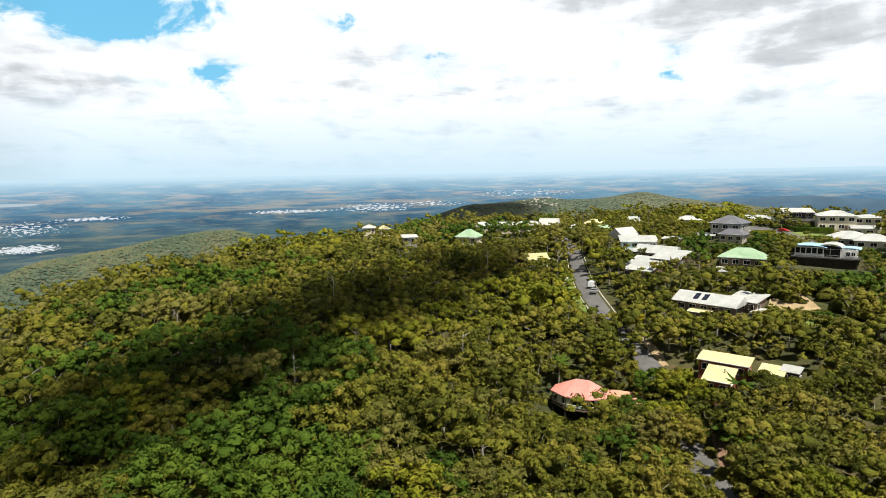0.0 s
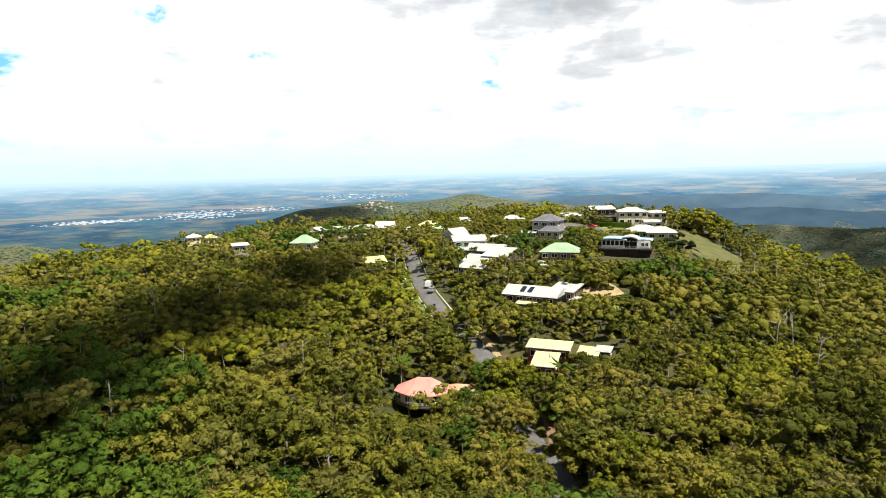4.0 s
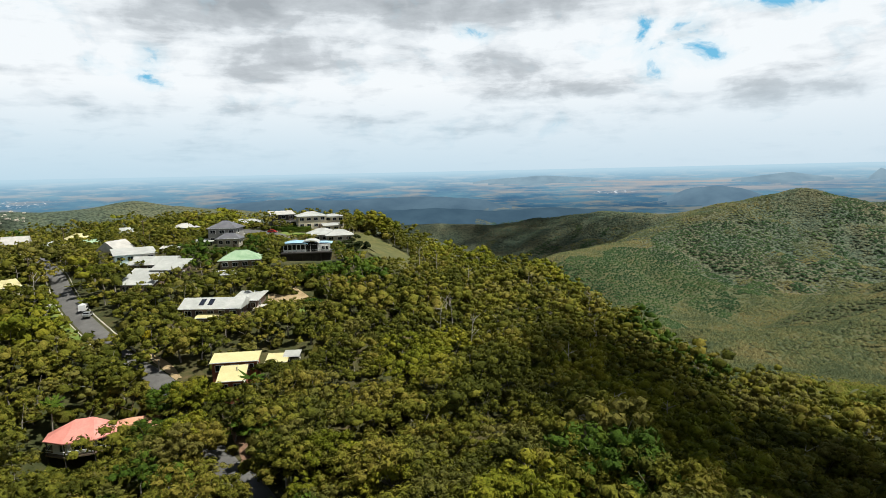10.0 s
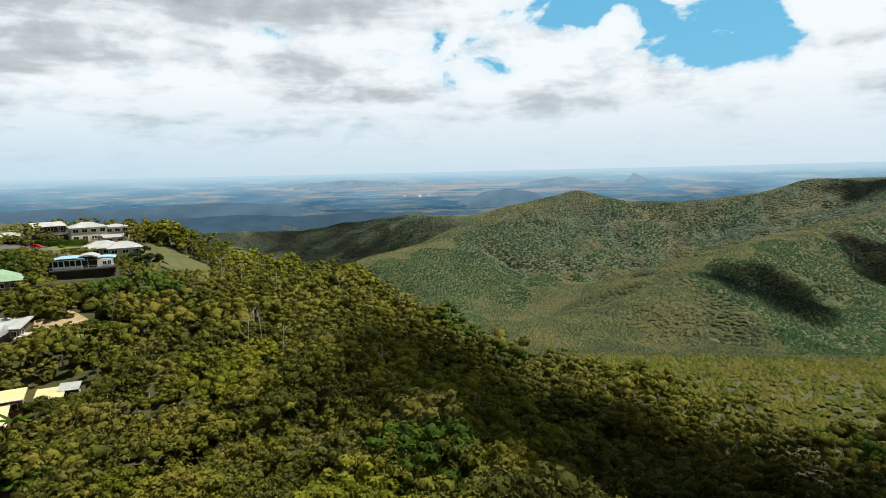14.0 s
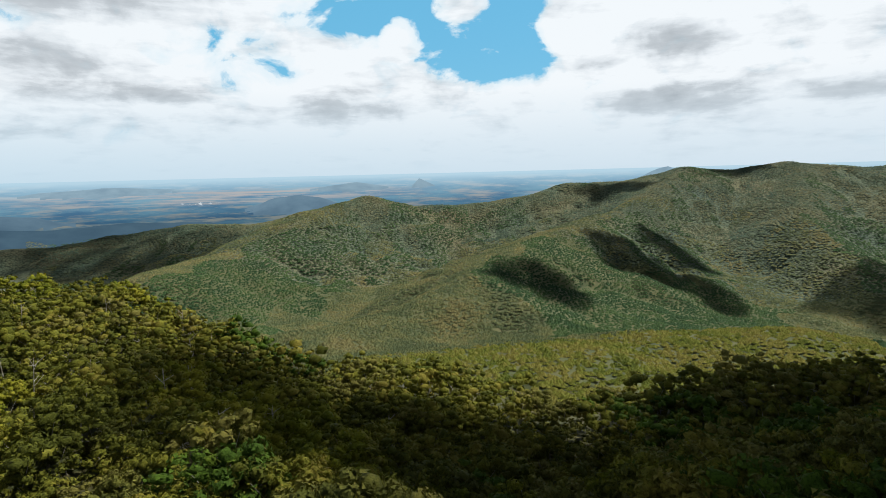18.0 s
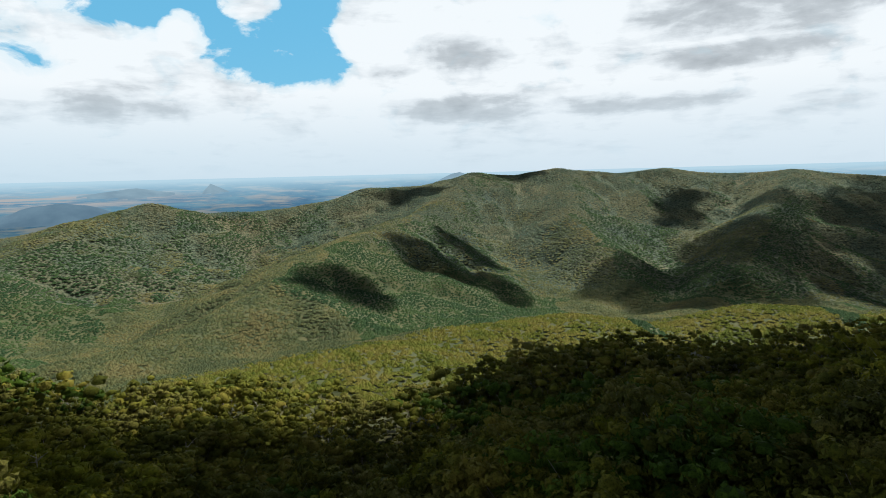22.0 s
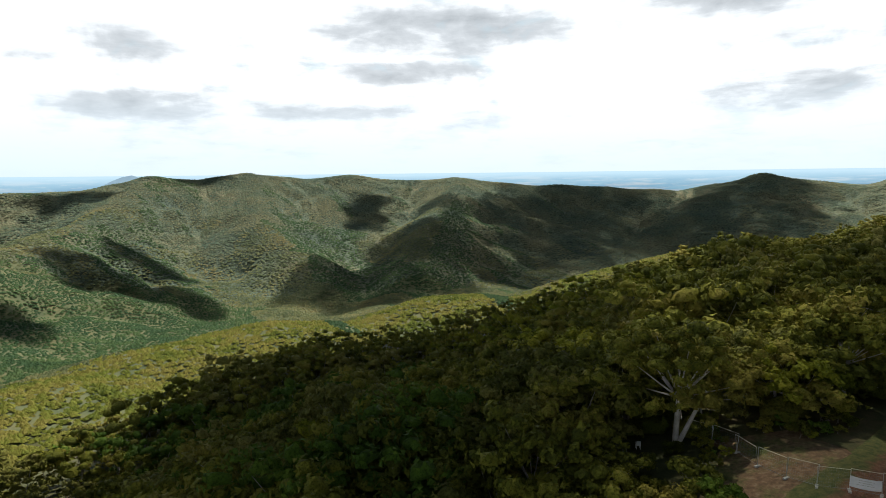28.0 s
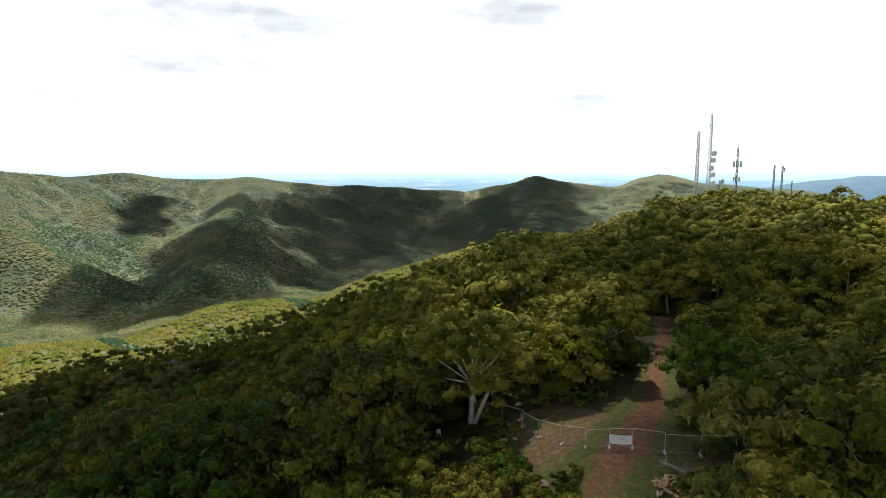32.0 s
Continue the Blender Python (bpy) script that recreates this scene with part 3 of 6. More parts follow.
WALL_STONE = surface("wall_stone", (0.34, 0.31, 0.25), (0.46, 0.42, 0.34), 0.6, 0.9)
WALL_DARK = surface("wall_dark", (0.030, 0.028, 0.026), (0.055, 0.05, 0.046), 0.6, 0.8)
WALL_BROWN = surface("wall_brown", (0.13, 0.09, 0.075), (0.20, 0.145, 0.12), 0.5, 0.9)
WALL_BRICK = surface("wall_brick", (0.20, 0.065, 0.035), (0.31, 0.11, 0.06), 1.2, 0.9)
TIMBER = surface("timber", (0.10, 0.075, 0.05), (0.19, 0.14, 0.10), 1.5, 0.8)
TRIM_WHITE = surface("trim_white", (0.72, 0.72, 0.70), (0.82, 0.82, 0.80), 2.0, 0.5)
CONCRETE = surface("concrete", (0.38, 0.36, 0.32), (0.52, 0.49, 0.44), 0.6, 0.9)
SAND = surface("sandy_ground", (0.26, 0.19, 0.10), (0.42, 0.31, 0.18), 0.5, 0.95)
ASPHALT = surface("asphalt", (0.085, 0.082, 0.080), (0.135, 0.130, 0.126), 0.35, 0.9, 20)
DIRT = surface("red_dirt", (0.115, 0.060, 0.038), (0.27, 0.165, 0.105), 0.22, 0.95, 9)
GRASS = surface("grass", (0.056, 0.070, 0.020), (0.128, 0.112, 0.038), 0.25, 0.95, 14)
LAWN = surface("lawn", (0.10, 0.15, 0.025), (0.17, 0.20, 0.045), 0.3, 0.95, 10)


def build_track(n, pos):
    """Red soil along the wheel line, breaking up into grass at its edges."""
    s = n.add("ShaderNodeSeparateXYZ", {0: pos})
    x, y = s.outputs[0], s.outputs[1]
    past = n.math("ADD", y, 70.0)
    mid = n.math("ADD", 6.7, n.math("MAXIMUM", n.math("MULTIPLY", past, -0.05), n.math("MULTIPLY", past, 0.14)))
    half = n.math("ADD", 1.35, n.math("MULTIPLY", n.math("DIVIDE", n.math("ADD", y, 80.0), 35.0, True), 2.4))
    off = n.math("DIVIDE", n.math("ABSOLUTE", n.math("SUBTRACT", x, mid)), half)
    b = n.noise(pos, 1.7, 5, 0.65)
    c = n.noise(pos, 7.0, 4, 0.65)
    rag = n.math("ADD", off, n.math("MULTIPLY", n.math("SUBTRACT", n.noise(pos, 0.6, 5, 0.65), 0.5), 2.0))
    rag = n.math("ADD", rag, n.math("MULTIPLY", n.math("DIVIDE", n.math("ADD", y, 60.0), 12.0, True), 0.55))
    crown = n.math("LESS_THAN", off, 0.12)
    soil = n.ramp(n.math("ADD", n.math("MULTIPLY", b, 0.6), n.math("MULTIPLY", c, 0.4)), ((0.34, (0.085, 0.036, 0.018)), (0.52, (0.165, 0.078, 0.040)), (0.68, (0.27, 0.155, 0.092))))
    grass = n.ramp(b, ((0.36, (0.045, 0.060, 0.014)), (0.64, (0.120, 0.110, 0.032))))
    f = n.ramp(n.math("ADD", rag, n.math("MULTIPLY", crown, 0.35)), ((0.50, (0, 0, 0)), (1.25, (1, 1, 1))))
    return principled(n, n.mix(f, soil, grass), 0.95, n.math("ADD", b, c), 0.6, 0.1)


TRACK_SOIL = material("track_soil", build_track)
CLEARED = material("trampled_clearing", lambda n, p: build_cleared(n, p))
LEAF_SCRUB = foliage("leaf_scrub", ((0.045, 0.055, 0.006), (0.080, 0.090, 0.010), (0.120, 0.110, 0.020)))
GALV = surface("galvanised_steel", (0.42, 0.44, 0.46), (0.58, 0.60, 0.61), 1.0, 0.45, metal=0.6)
STEEL_DARK = surface("weathered_steel", (0.16, 0.17, 0.18), (0.26, 0.27, 0.28), 0.8, 0.5, metal=0.4)
RAIL = surface("cream_rail", (0.50, 0.46, 0.36), (0.62, 0.58, 0.46), 1.0, 0.6)
RUST = surface("red_oxide_steel", (0.36, 0.31, 0.30), (0.52, 0.47, 0.45), 0.4, 0.6, metal=0.1)
DEADWOOD = surface("dead_wood", (0.15, 0.13, 0.11), (0.36, 0.32, 0.27), 0.8, 0.9)
LOGWOOD = surface("split_logs", (0.34, 0.20, 0.11), (0.62, 0.42, 0.26), 1.6, 0.85)
ROCK = surface("pale_rock", (0.30, 0.27, 0.22), (0.48, 0.44, 0.37), 0.6, 0.95)
SOLAR = material("solar_glass", lambda n, p: principled(n, (0.015, 0.018, 0.03, 1), 0.12, spec=0.6))
GLASS = material("window_glass", lambda n, p: principled(n, (0.012, 0.014, 0.016, 1), 0.12, spec=0.25))
POOL = material("pool_water", lambda n, p: principled(n, (0.03, 0.34, 0.44, 1), 0.06, n.noise(p, 2.5, 3), 0.2, 0.05, spec=0.5))
CAR_WHITE = material("car_white", lambda n, p: principled(n, (0.75, 0.75, 0.76, 1), 0.25, spec=0.5))
CAR_RED = material("car_red", lambda n, p: principled(n, (0.55, 0.025, 0.02, 1), 0.25, spec=0.5))
CAR_SILVER = material("car_silver", lambda n, p: principled(n, (0.42, 0.43, 0.45, 1), 0.3, metal=0.7))
RUBBER = material("rubber", lambda n, p: principled(n, (0.02, 0.02, 0.02, 1), 0.8))
def build_cloth(n, pos):
    c = n.ramp(n.noise(pos, 2.0, 4), ((0.35, (0.84, 0.84, 0.85)), (0.65, (0.92, 0.92, 0.93))))
    return n.add("ShaderNodeMixShader", {0: 0.15, 1: principled(n, c, 0.8), 2: n.add("ShaderNodeBsdfTranslucent", {0: c}).outputs[0]}).outputs[0]


CLOTH = material("banner_cloth", build_cloth)


def spot(bearing, r):
    return r * math.sin(radians(bearing)), r * math.cos(radians(bearing))


def ground_at(x, y):
    return float(height(x, y))


def part(name, bm, mat, parent=None, label=""):
    me = bpy.data.meshes.new(name)
    bmesh.ops.recalc_face_normals(bm, faces=bm.faces)
    bm.to_mesh(me)
    bm.free()
    me.materials.append(mat)
    ob = new(name, me)
    ob.parent = parent
    return tagged(ob, label)


def boxes(*specs):
    """A bmesh of boxes (x, y, z of the centre, size x, y, z[, turn about z])."""
    bm = bmesh.new()
    for s in specs:
        m = Matrix.Translation(s[:3]) @ Matrix.Rotation(radians(s[6]) if len(s) > 6 else 0, 4, "Z") @ Matrix.Diagonal((s[3], s[4], s[5], 1))
        bmesh.ops.create_cube(bm, size=1.0, matrix=m)
    return bm


def solid(rings):
    """A bmesh through rings of equal point counts, closed at both ends."""
    bm = bmesh.new()
    vs = [[bm.verts.new(p) for p in ring] for ring in rings]
    for a, b in zip(vs, vs[1:]):
        for i in range(len(a)):
            j = (i + 1) % len(a)
            bm.faces.new((a[i], a[j], b[j], b[i]))
    bm.faces.new(vs[0][::-1])
    bm.faces.new(vs[-1])
    return bm


def rod(p0, p1, r0, r1=None, sides=6):
    bm = bmesh.new()
    v, f = limb_arrays(p0, p1, r0, r0 if r1 is None else r1, sides)
    vs = [bm.verts.new(p) for p in v]
    for t in f:
        bm.faces.new([vs[i] for i in t])
    return bm


def limb_arrays(p0, p1, r0, r1, sides):
    p0, p1 = np.array(p0, float), np.array(p1, float)
    d = (p1 - p0) / np.linalg.norm(p1 - p0)
    a = np.cross(d, [0.31, 0.9, 0.17])
    a /= np.linalg.norm(a)
    b = np.cross(d, a)
    w = np.linspace(0, 2 * math.pi, sides, endpoint=False)
    ring = np.cos(w)[:, None] * a + np.sin(w)[:, None] * b
    v = np.concatenate([p0 + ring * r0, p1 + ring * r1])
    f = [(i, (i + 1) % sides, sides + (i + 1) % sides, sides + i) for i in range(sides)]
    return v, f + [tuple(range(sides))[::-1], tuple(range(sides, 2 * sides))]


def rods(*specs):
    """Several round bars (p0, p1, radius) joined into one part."""
    bm = bmesh.new()
    for p0, p1, r in specs:
        v, f = limb_arrays(p0, p1, r, r, 5)
        vs = [bm.verts.new(p) for p in v]
        for t in f:
            bm.faces.new([vs[i] for i in t])
    return bm


def hip_roof(w, d, rise, thick=0.22, gable=False, shed=0):
    """Roof over w x d with its eaves at z = 0. shed: +1 or -1 for a single slope rising to the back or to the front."""
    bm = bmesh.new()
    x, y = w / 2, d / 2
    if shed:
        zf, zb = (0, rise) if shed > 0 else (rise, 0)
        top = [(-x, -y, zf), (x, -y, zf), (x, y, zb), (-x, y, zb)]
        v = [bm.verts.new(p) for p in top] + [bm.verts.new((a, b, c - thick)) for a, b, c in top]
        faces = [(0, 1, 2, 3), (7, 6, 5, 4), (0, 4, 5, 1), (1, 5, 6, 2), (2, 6, 7, 3), (3, 7, 4, 0)]
    else:
        along = w >= d
        k = (0 if gable else min(x, y) * 0.95)
        r = [(-x + k, 0, rise), (x - k, 0, rise)] if along else [(0, -y + k, rise), (0, y - k, rise)]
        top = [(-x, -y, 0), (x, -y, 0), (x, y, 0), (-x, y, 0)] + r
        v = [bm.verts.new(p) for p in top] + [bm.verts.new((a, b, c - thick)) for a, b, c in top[:4]]
        if along:
            up = [(0, 1, 5, 4), (1, 2, 5), (2, 3, 4, 5), (3, 0, 4)]
        else:
            up = [(0, 1, 4), (1, 2, 5, 4), (2, 3, 5), (3, 0, 4, 5)]
        faces = up + [(9, 8, 7, 6), (0, 6, 7, 1), (1, 7, 8, 2), (2, 8, 9, 3), (3, 9, 6, 0)]
    for f in faces:
        bm.faces.new([v[i] for i in f])
    return bm


def window(parent, x, y, z, w, h, facing=0, frame_mat=None):
    """A framed pane set in a wall; facing 0 is the front, 90 and -90 the ends."""
    c, s = math.cos(radians(facing)), math.sin(radians(facing))
    fr = part("window", boxes((0, 0, h / 2 + .04, w + .16, .14, .1), (0, 0, -h / 2 - .04, w + .2, .2, .1), (-w / 2 - .04, 0, 0, .09, .14, h), (w / 2 + .04, 0, 0, .09, .14, h), (0, 0, 0, .06, .1, h)), frame_mat or TRIM_WHITE, parent)
    fr.location, fr.rotation_euler = (x, y, z), (0, 0, radians(facing))
    pn = part("pane", boxes((0, .02, 0, w, .05, h)), GLASS, fr, "dark reflecting glass pane")
    return fr


def thing(name, label, category, bearing, r, z=None, turn=0.0, group="", kind=""):
    x, y = spot(bearing, r)
    ob = tagged(new(name), label, category, group, kind)
    ob.location = (x, y, ground_at(x, y) if z is None else z)
    ob.rotation_euler = (0, 0, radians(-bearing + turn))
    return ob


def house(label, bearing, r, turn, w, d, eave, rise, roof_mat, wall_mat, gable=False, shed=0, over=0.6, rows=1, cols=3, foot=None, flat_name="house"):
    """A house of w x d metres with its eaves at height eave; the walls go down to the ground."""
    x, y = spot(bearing, r)
    a = radians(-bearing + turn)
    low = min(ground_at(x + px * math.cos(a) - py * math.sin(a), y + px * math.sin(a) + py * math.cos(a)) for px in (-w / 2, w / 2) for py in (-d / 2, d / 2))
    low = min(low, eave - 2.5) if foot is None else foot
    h = thing("house", label, "house", bearing, r, low, turn, "houses on the hill")
    top = eave - low
    part("wall", boxes((0, 0, top / 2 - .3, w, d, top + .5)), wall_mat, h)
    rf = part("roof", hip_roof(w + 2 * over, d + 2 * over, rise, gable=gable, shed=shed), roof_mat, h)
    rf.location = (0, 0, top + .06)
    g = part("gutter", boxes((0, -d / 2 - over - .06, top - .02, w + 2 * over, .12, .14)), TRIM_WHITE, h)
    if gable and w >= d:
        for s in (-1, 1):
            bm = bmesh.new()
            v = [bm.verts.new((s * (w / 2 - .01) + e, yy, zz)) for e in (-.06, .06) for yy, zz in ((-d / 2, top), (d / 2, top), (0, top + rise * .9))]
            for f in ((0, 1, 2), (5, 4, 3), (0, 3, 4, 1), (1, 4, 5, 2), (2, 5, 3, 0)):
                bm.faces.new([v[i] for i in f])
            part("gable_end", bm, wall_mat, h)
    if not gable and not shed:
        k = min(w, d) * .95 / 2 + over
        part("ridge_cap", boxes((0, 0, top + rise + .08, max(.4, w + 2 * over - 2 * k) if w >= d else .25, .25 if w >= d else max(.4, d + 2 * over - 2 * k), .12)), roof_mat, h)
    for row in range(rows):
        zz = top - 1.35 - row * 2.9
        if zz < .7:
            break
        for c in range(cols):
            xx = (c + .5) / cols * w - w / 2
            window(h, xx, -d / 2 - .03, zz, min(1.9, w / cols * .55), 1.25)
        for s in (-1, 1):
            window(h, s * (w / 2 + .03), -d * .2, zz, 1.3, 1.2, 90 * s)
    door = part("door", boxes((w * .12 + w / cols * .5, -d / 2 - .05, max(1.05, top - 1.9 - (rows - 1) * 2.9), .95, .09, 2.05)), TIMBER, h) if cols > 2 else None
    return h, top


def draped(name, pts, half, mat, label, category, lift=0.2, kind="structure", step=2.5):
    """A band of ground cover along pts (x, y), half[i] metres to each side, following the ground."""
    p = [Vector(q) for q in pts]
    fine, wide = [], []
    for i in range(len(p) - 1):
        k = max(2, int((p[i + 1] - p[i]).length / step))
        for j in range(k):
            t = j / k
            a, b, c, d = p[max(i - 1, 0)], p[i], p[i + 1], p[min(i + 2, len(p) - 1)]
            fine.append(0.5 * ((2 * b) + (c - a) * t + (2 * a - 5 * b + 4 * c - d) * t * t + (3 * b - a - 3 * c + d) * t ** 3))
            wide.append(half[i] + (half[i + 1] - half[i]) * t)
    fine.append(p[-1])
    wide.append(half[-1])
    bm = bmesh.new()
    rows = []
    ragged = np.random.default_rng(len(pts) * 7 + int(abs(pts[0][0]) * 3))
    rough = mat in (DIRT, GRASS, SAND, CLEARED)
    cols = max(3, int(max(half) / 1.5) * 2 + 1)
    for i, (q, w) in enumerate(zip(fine, wide)):
        t = (fine[min(i + 1, len(fine) - 1)] - fine[max(i - 1, 0)]).normalized()
        s = Vector((t.y, -t.x))
        row = []
        for j in range(cols):
            u = j / (cols - 1) * 2 - 1
            edge = ragged.uniform(.72, 1.2) if rough and abs(u) > .6 else 1.0
            xx, yy = q + s * w * u * edge
            row.append(bm.verts.new((xx, yy, ground_at(xx, yy) + (lift if abs(u) < 1 else lift - .45))))
        rows.append(row)
    for a, b in zip(rows, rows[1:]):
        for j in range(cols - 1):
            bm.faces.new((a[j], a[j + 1], b[j + 1], b[j]))
    for f in bm.faces:
        f.smooth = True
    ob = part(name, bm, mat)
    return tagged(ob, label, category, kind=kind)


# roads
ROAD = ((36, 60), (41.0, 81.3), (41.2, 87.3), (42.6, 97), (46.5, 122), (46.8, 132), (45.2, 148), (45.7, 165.3), (46.6, 185.7), (49.4, 209.8), (52.6, 230), (55, 252), (58, 280))
draped("road", ROAD, (2.6, 2.6, 2.6, 2.6, 2.7, 2.8, 2.9, 3.0, 3.1, 3.1, 3.0, 3.0, 3.0), ASPHALT, "grey asphalt hill road between the trees", "road", .28)
draped("verge", [(x - 4.6, y) for x, y in ROAD[6:11]], (1.4, 2.0, 2.2, 1.8, 1.4), LAWN, "mown green grass verge beside the road", "grass verge", .26)
draped("kerb", [(x + 3.2, y) for x, y in ROAD[6:12]], (.12,) * 6, CONCRETE, "pale concrete kerb along the road", "kerb", .42)
draped("kerb", [(x - 3.2, y) for x, y in ROAD[6:12]], (.12,) * 6, CONCRETE, "pale concrete kerb along the road", "kerb", .42)
C0 = [spot(b, r) for b, r in ((26.6, 292), (28.3, 284), (29.8, 268), (31.2, 250), (32.0, 240))]
draped("road", C0, (3.2, 4.5, 7.5, 7.0, 3.0), ASPHALT, "grey asphalt turning circle on the hilltop", "road", .3)
draped("kerb", [spot(b, r) for b, r in ((27.5, 278), (28.2, 266), (29.2, 252), (30.3, 241))], (.3,) * 4, CONCRETE, "pale concrete kerb round the turning circle", "kerb", .5)
draped("lawn", [spot(b, r) for b, r in ((31.2, 270), (32.6, 266), (34.0, 268))], (3.5, 5, 3.5), LAWN, "bright mown lawn on the hilltop", "lawn", .34)
draped("lawn", [spot(b, r) for b, r in ((4.6, 286), (6.5, 280), (9, 276))], (4, 6, 5), GRASS, "sunlit dry lawn behind the trees", "lawn", .3)
draped("lawn", [spot(b, r) for b, r in ((-8, 292), (-6.5, 284))], (5, 5), LAWN, "green lawn on the ridge", "lawn", .3)
draped("grass_slope", [spot(b, r) for b, r in ((38.2, 276), (39.8, 262), (41.2, 244), (42.4, 226), (42.3, 208))], (8, 13, 16, 13, 7), GRASS, "rough dry grass slope on the hilltop", "grass", .25)
draped("lawn", [spot(b, r) for b, r in ((30.2, 162), (32.2, 160), (33.4, 164))], (5, 6, 3), LAWN, "green lawn beside a long white house", "lawn", .25)
draped("yard", [spot(b, r) for b, r in ((29.6, 172), (31.2, 172), (32.8, 174))], (4, 6, 5), SAND, "bare sandy yard beside a long house", "yard", .3)
draped("verge", [(43.5, 84), (47.5, 92), (49.5, 103)], (2, 3.5, 2), DIRT, "bare red-brown roadside earth", "verge", .22)
draped("verge", [(50, 128), (50.5, 136), (49.8, 146)], (1.2, 2, 1.2), SAND, "bare sandy road shoulder", "verge", .24)
TRACK = ((8.6, -112), (7.9, -99.2), (7.3, -85.2), (6.8, -76.7), (6.6, -69.2), (7.0, -62.6), (8.3, -56.4), (10, -48), (11, -40))
draped("dirt_track", TRACK, (2.6, 2.8, 3.0, 3.6, 5.0, 6.4, 7.0, 7.0, 7), TRACK_SOIL, "rutted red-brown dirt track through the bush", "track", .16, step=1.5)
draped("clearing", [(20, -69), (15, -62), (14, -54), (13, -45)], (6, 8, 8, 7), CLEARED, "trampled grass clearing beside the track", "clearing", .1)
draped("clearing", [(1.5, -70), (2.0, -62), (3.0, -54)], (4, 4.5, 4), CLEARED, "grassy edge of the clearing", "clearing", .1)

# houses: bearing, distance, turn, width, depth, eave height, roof rise
house("large cream two-storey house with white hip roof", 34.0, 288, 8, 13, 10, 26.6, 1.9, ROOF_WHITE, WALL_CREAM, rows=2, cols=4)
house("cream house wing with flat white balcony roof", 36.1, 290, 8, 9, 8, 26.0, 1.0, ROOF_WHITE, WALL_CREAM, rows=2, cols=3)
house("low white roofed garage before a cream house", 35.9, 280, 8, 7.5, 5, 22.3, .8, ROOF_WHITE, WALL_CREAM, shed=1, cols=2)
house("single-storey house with a wide white hip roof", 35.0, 263, -6, 14, 11, 20.0, 2.4, ROOF_WHITE, WALL_GREY, cols=4)
house("white gabled house wing with a timber deck", 36.6, 258, 4, 11, 8, 19.9, 2.2, ROOF_WHITE, WALL_STONE, cols=3)
house("dark modern house with a pale flat roof", 31.3, 303, 10, 11, 9, 26.9, 1.3, ROOF_STONE, WALL_DARK, shed=1, cols=3)
house("dark lower garage of a modern house", 32.2, 296, 10, 16, 6, 23.6, .5, WALL_DARK, WALL_DARK, shed=1, cols=4)
house("grey two-storey house with a dark hip roof", 26.3, 242, -20, 10.5, 9, 26.2, 2.6, ROOF_GREY, WALL_GREY, rows=3, cols=3)
house("grey rendered front wing with a dark gabled roof", 26.6, 234, -20, 8, 5, 22.7, 1.9, ROOF_GREY, WALL_STONE, rows=2, cols=3)
house("white flat-roofed carport beside a grey house", 24.4, 240, -10, 6, 6, 21.6, .4, ROOF_WHITE, WALL_DARK, shed=1, cols=2)
house("house with a faded green iron hip roof", 27.5, 206, -8, 12.5, 9, 18.4, 2.7, ROOF_GREEN, TIMBER, rows=2, cols=4)
house("small white iron shed among the trees", 26.0, 199, 4, 4.8, 3.6, 14.6, .8, ROOF_WHITE, WALL_STONE, shed=1, cols=2)
house("white flat-roofed house beside a pool", 18.6, 230, 6, 12.5, 8, 19.9, 1.4, ROOF_WHITE, WALL_WHITE, shed=1, cols=4)
house("grey shingled steep gable roofed house", 17.3, 240, 50, 9, 7, 20.6, 3.2, ROOF_STONE, WALL_CREAM, gable=True, cols=3)
house("brown house with a low white gable roof", 20.4, 216, -28, 14, 9, 17.6, 2.2, ROOF_WHITE, WALL_BROWN, gable=True, cols=3)
house("house with a steep white iron roof", 19.2, 200, -30, 10, 9, 14.0, 3.4, ROOF_WHITE, WALL_BROWN, shed=1, cols=3)
house("taller wing with stepped white iron roofs", 21.5, 203, -30, 9, 7, 17.2, 2.4, ROOF_WHITE, WALL_BROWN, shed=1, cols=2)
house("small beige house with a pale parapet", 21.6, 236, -10, 5.6, 5, 20.4, .4, ROOF_STONE, WALL_CREAM, shed=1, cols=2)
house("weathered grey iron-roofed house on the crest", 22.9, 281, 10, 9.5, 7, 24.2, 1.7, ROOF_STONE, WALL_GREY, cols=3)
house("long white roofed house on the crest", 28.2, 312, 0, 12, 7, 22.9, 1.6, ROOF_WHITE, WALL_WHITE, gable=True, cols=4)
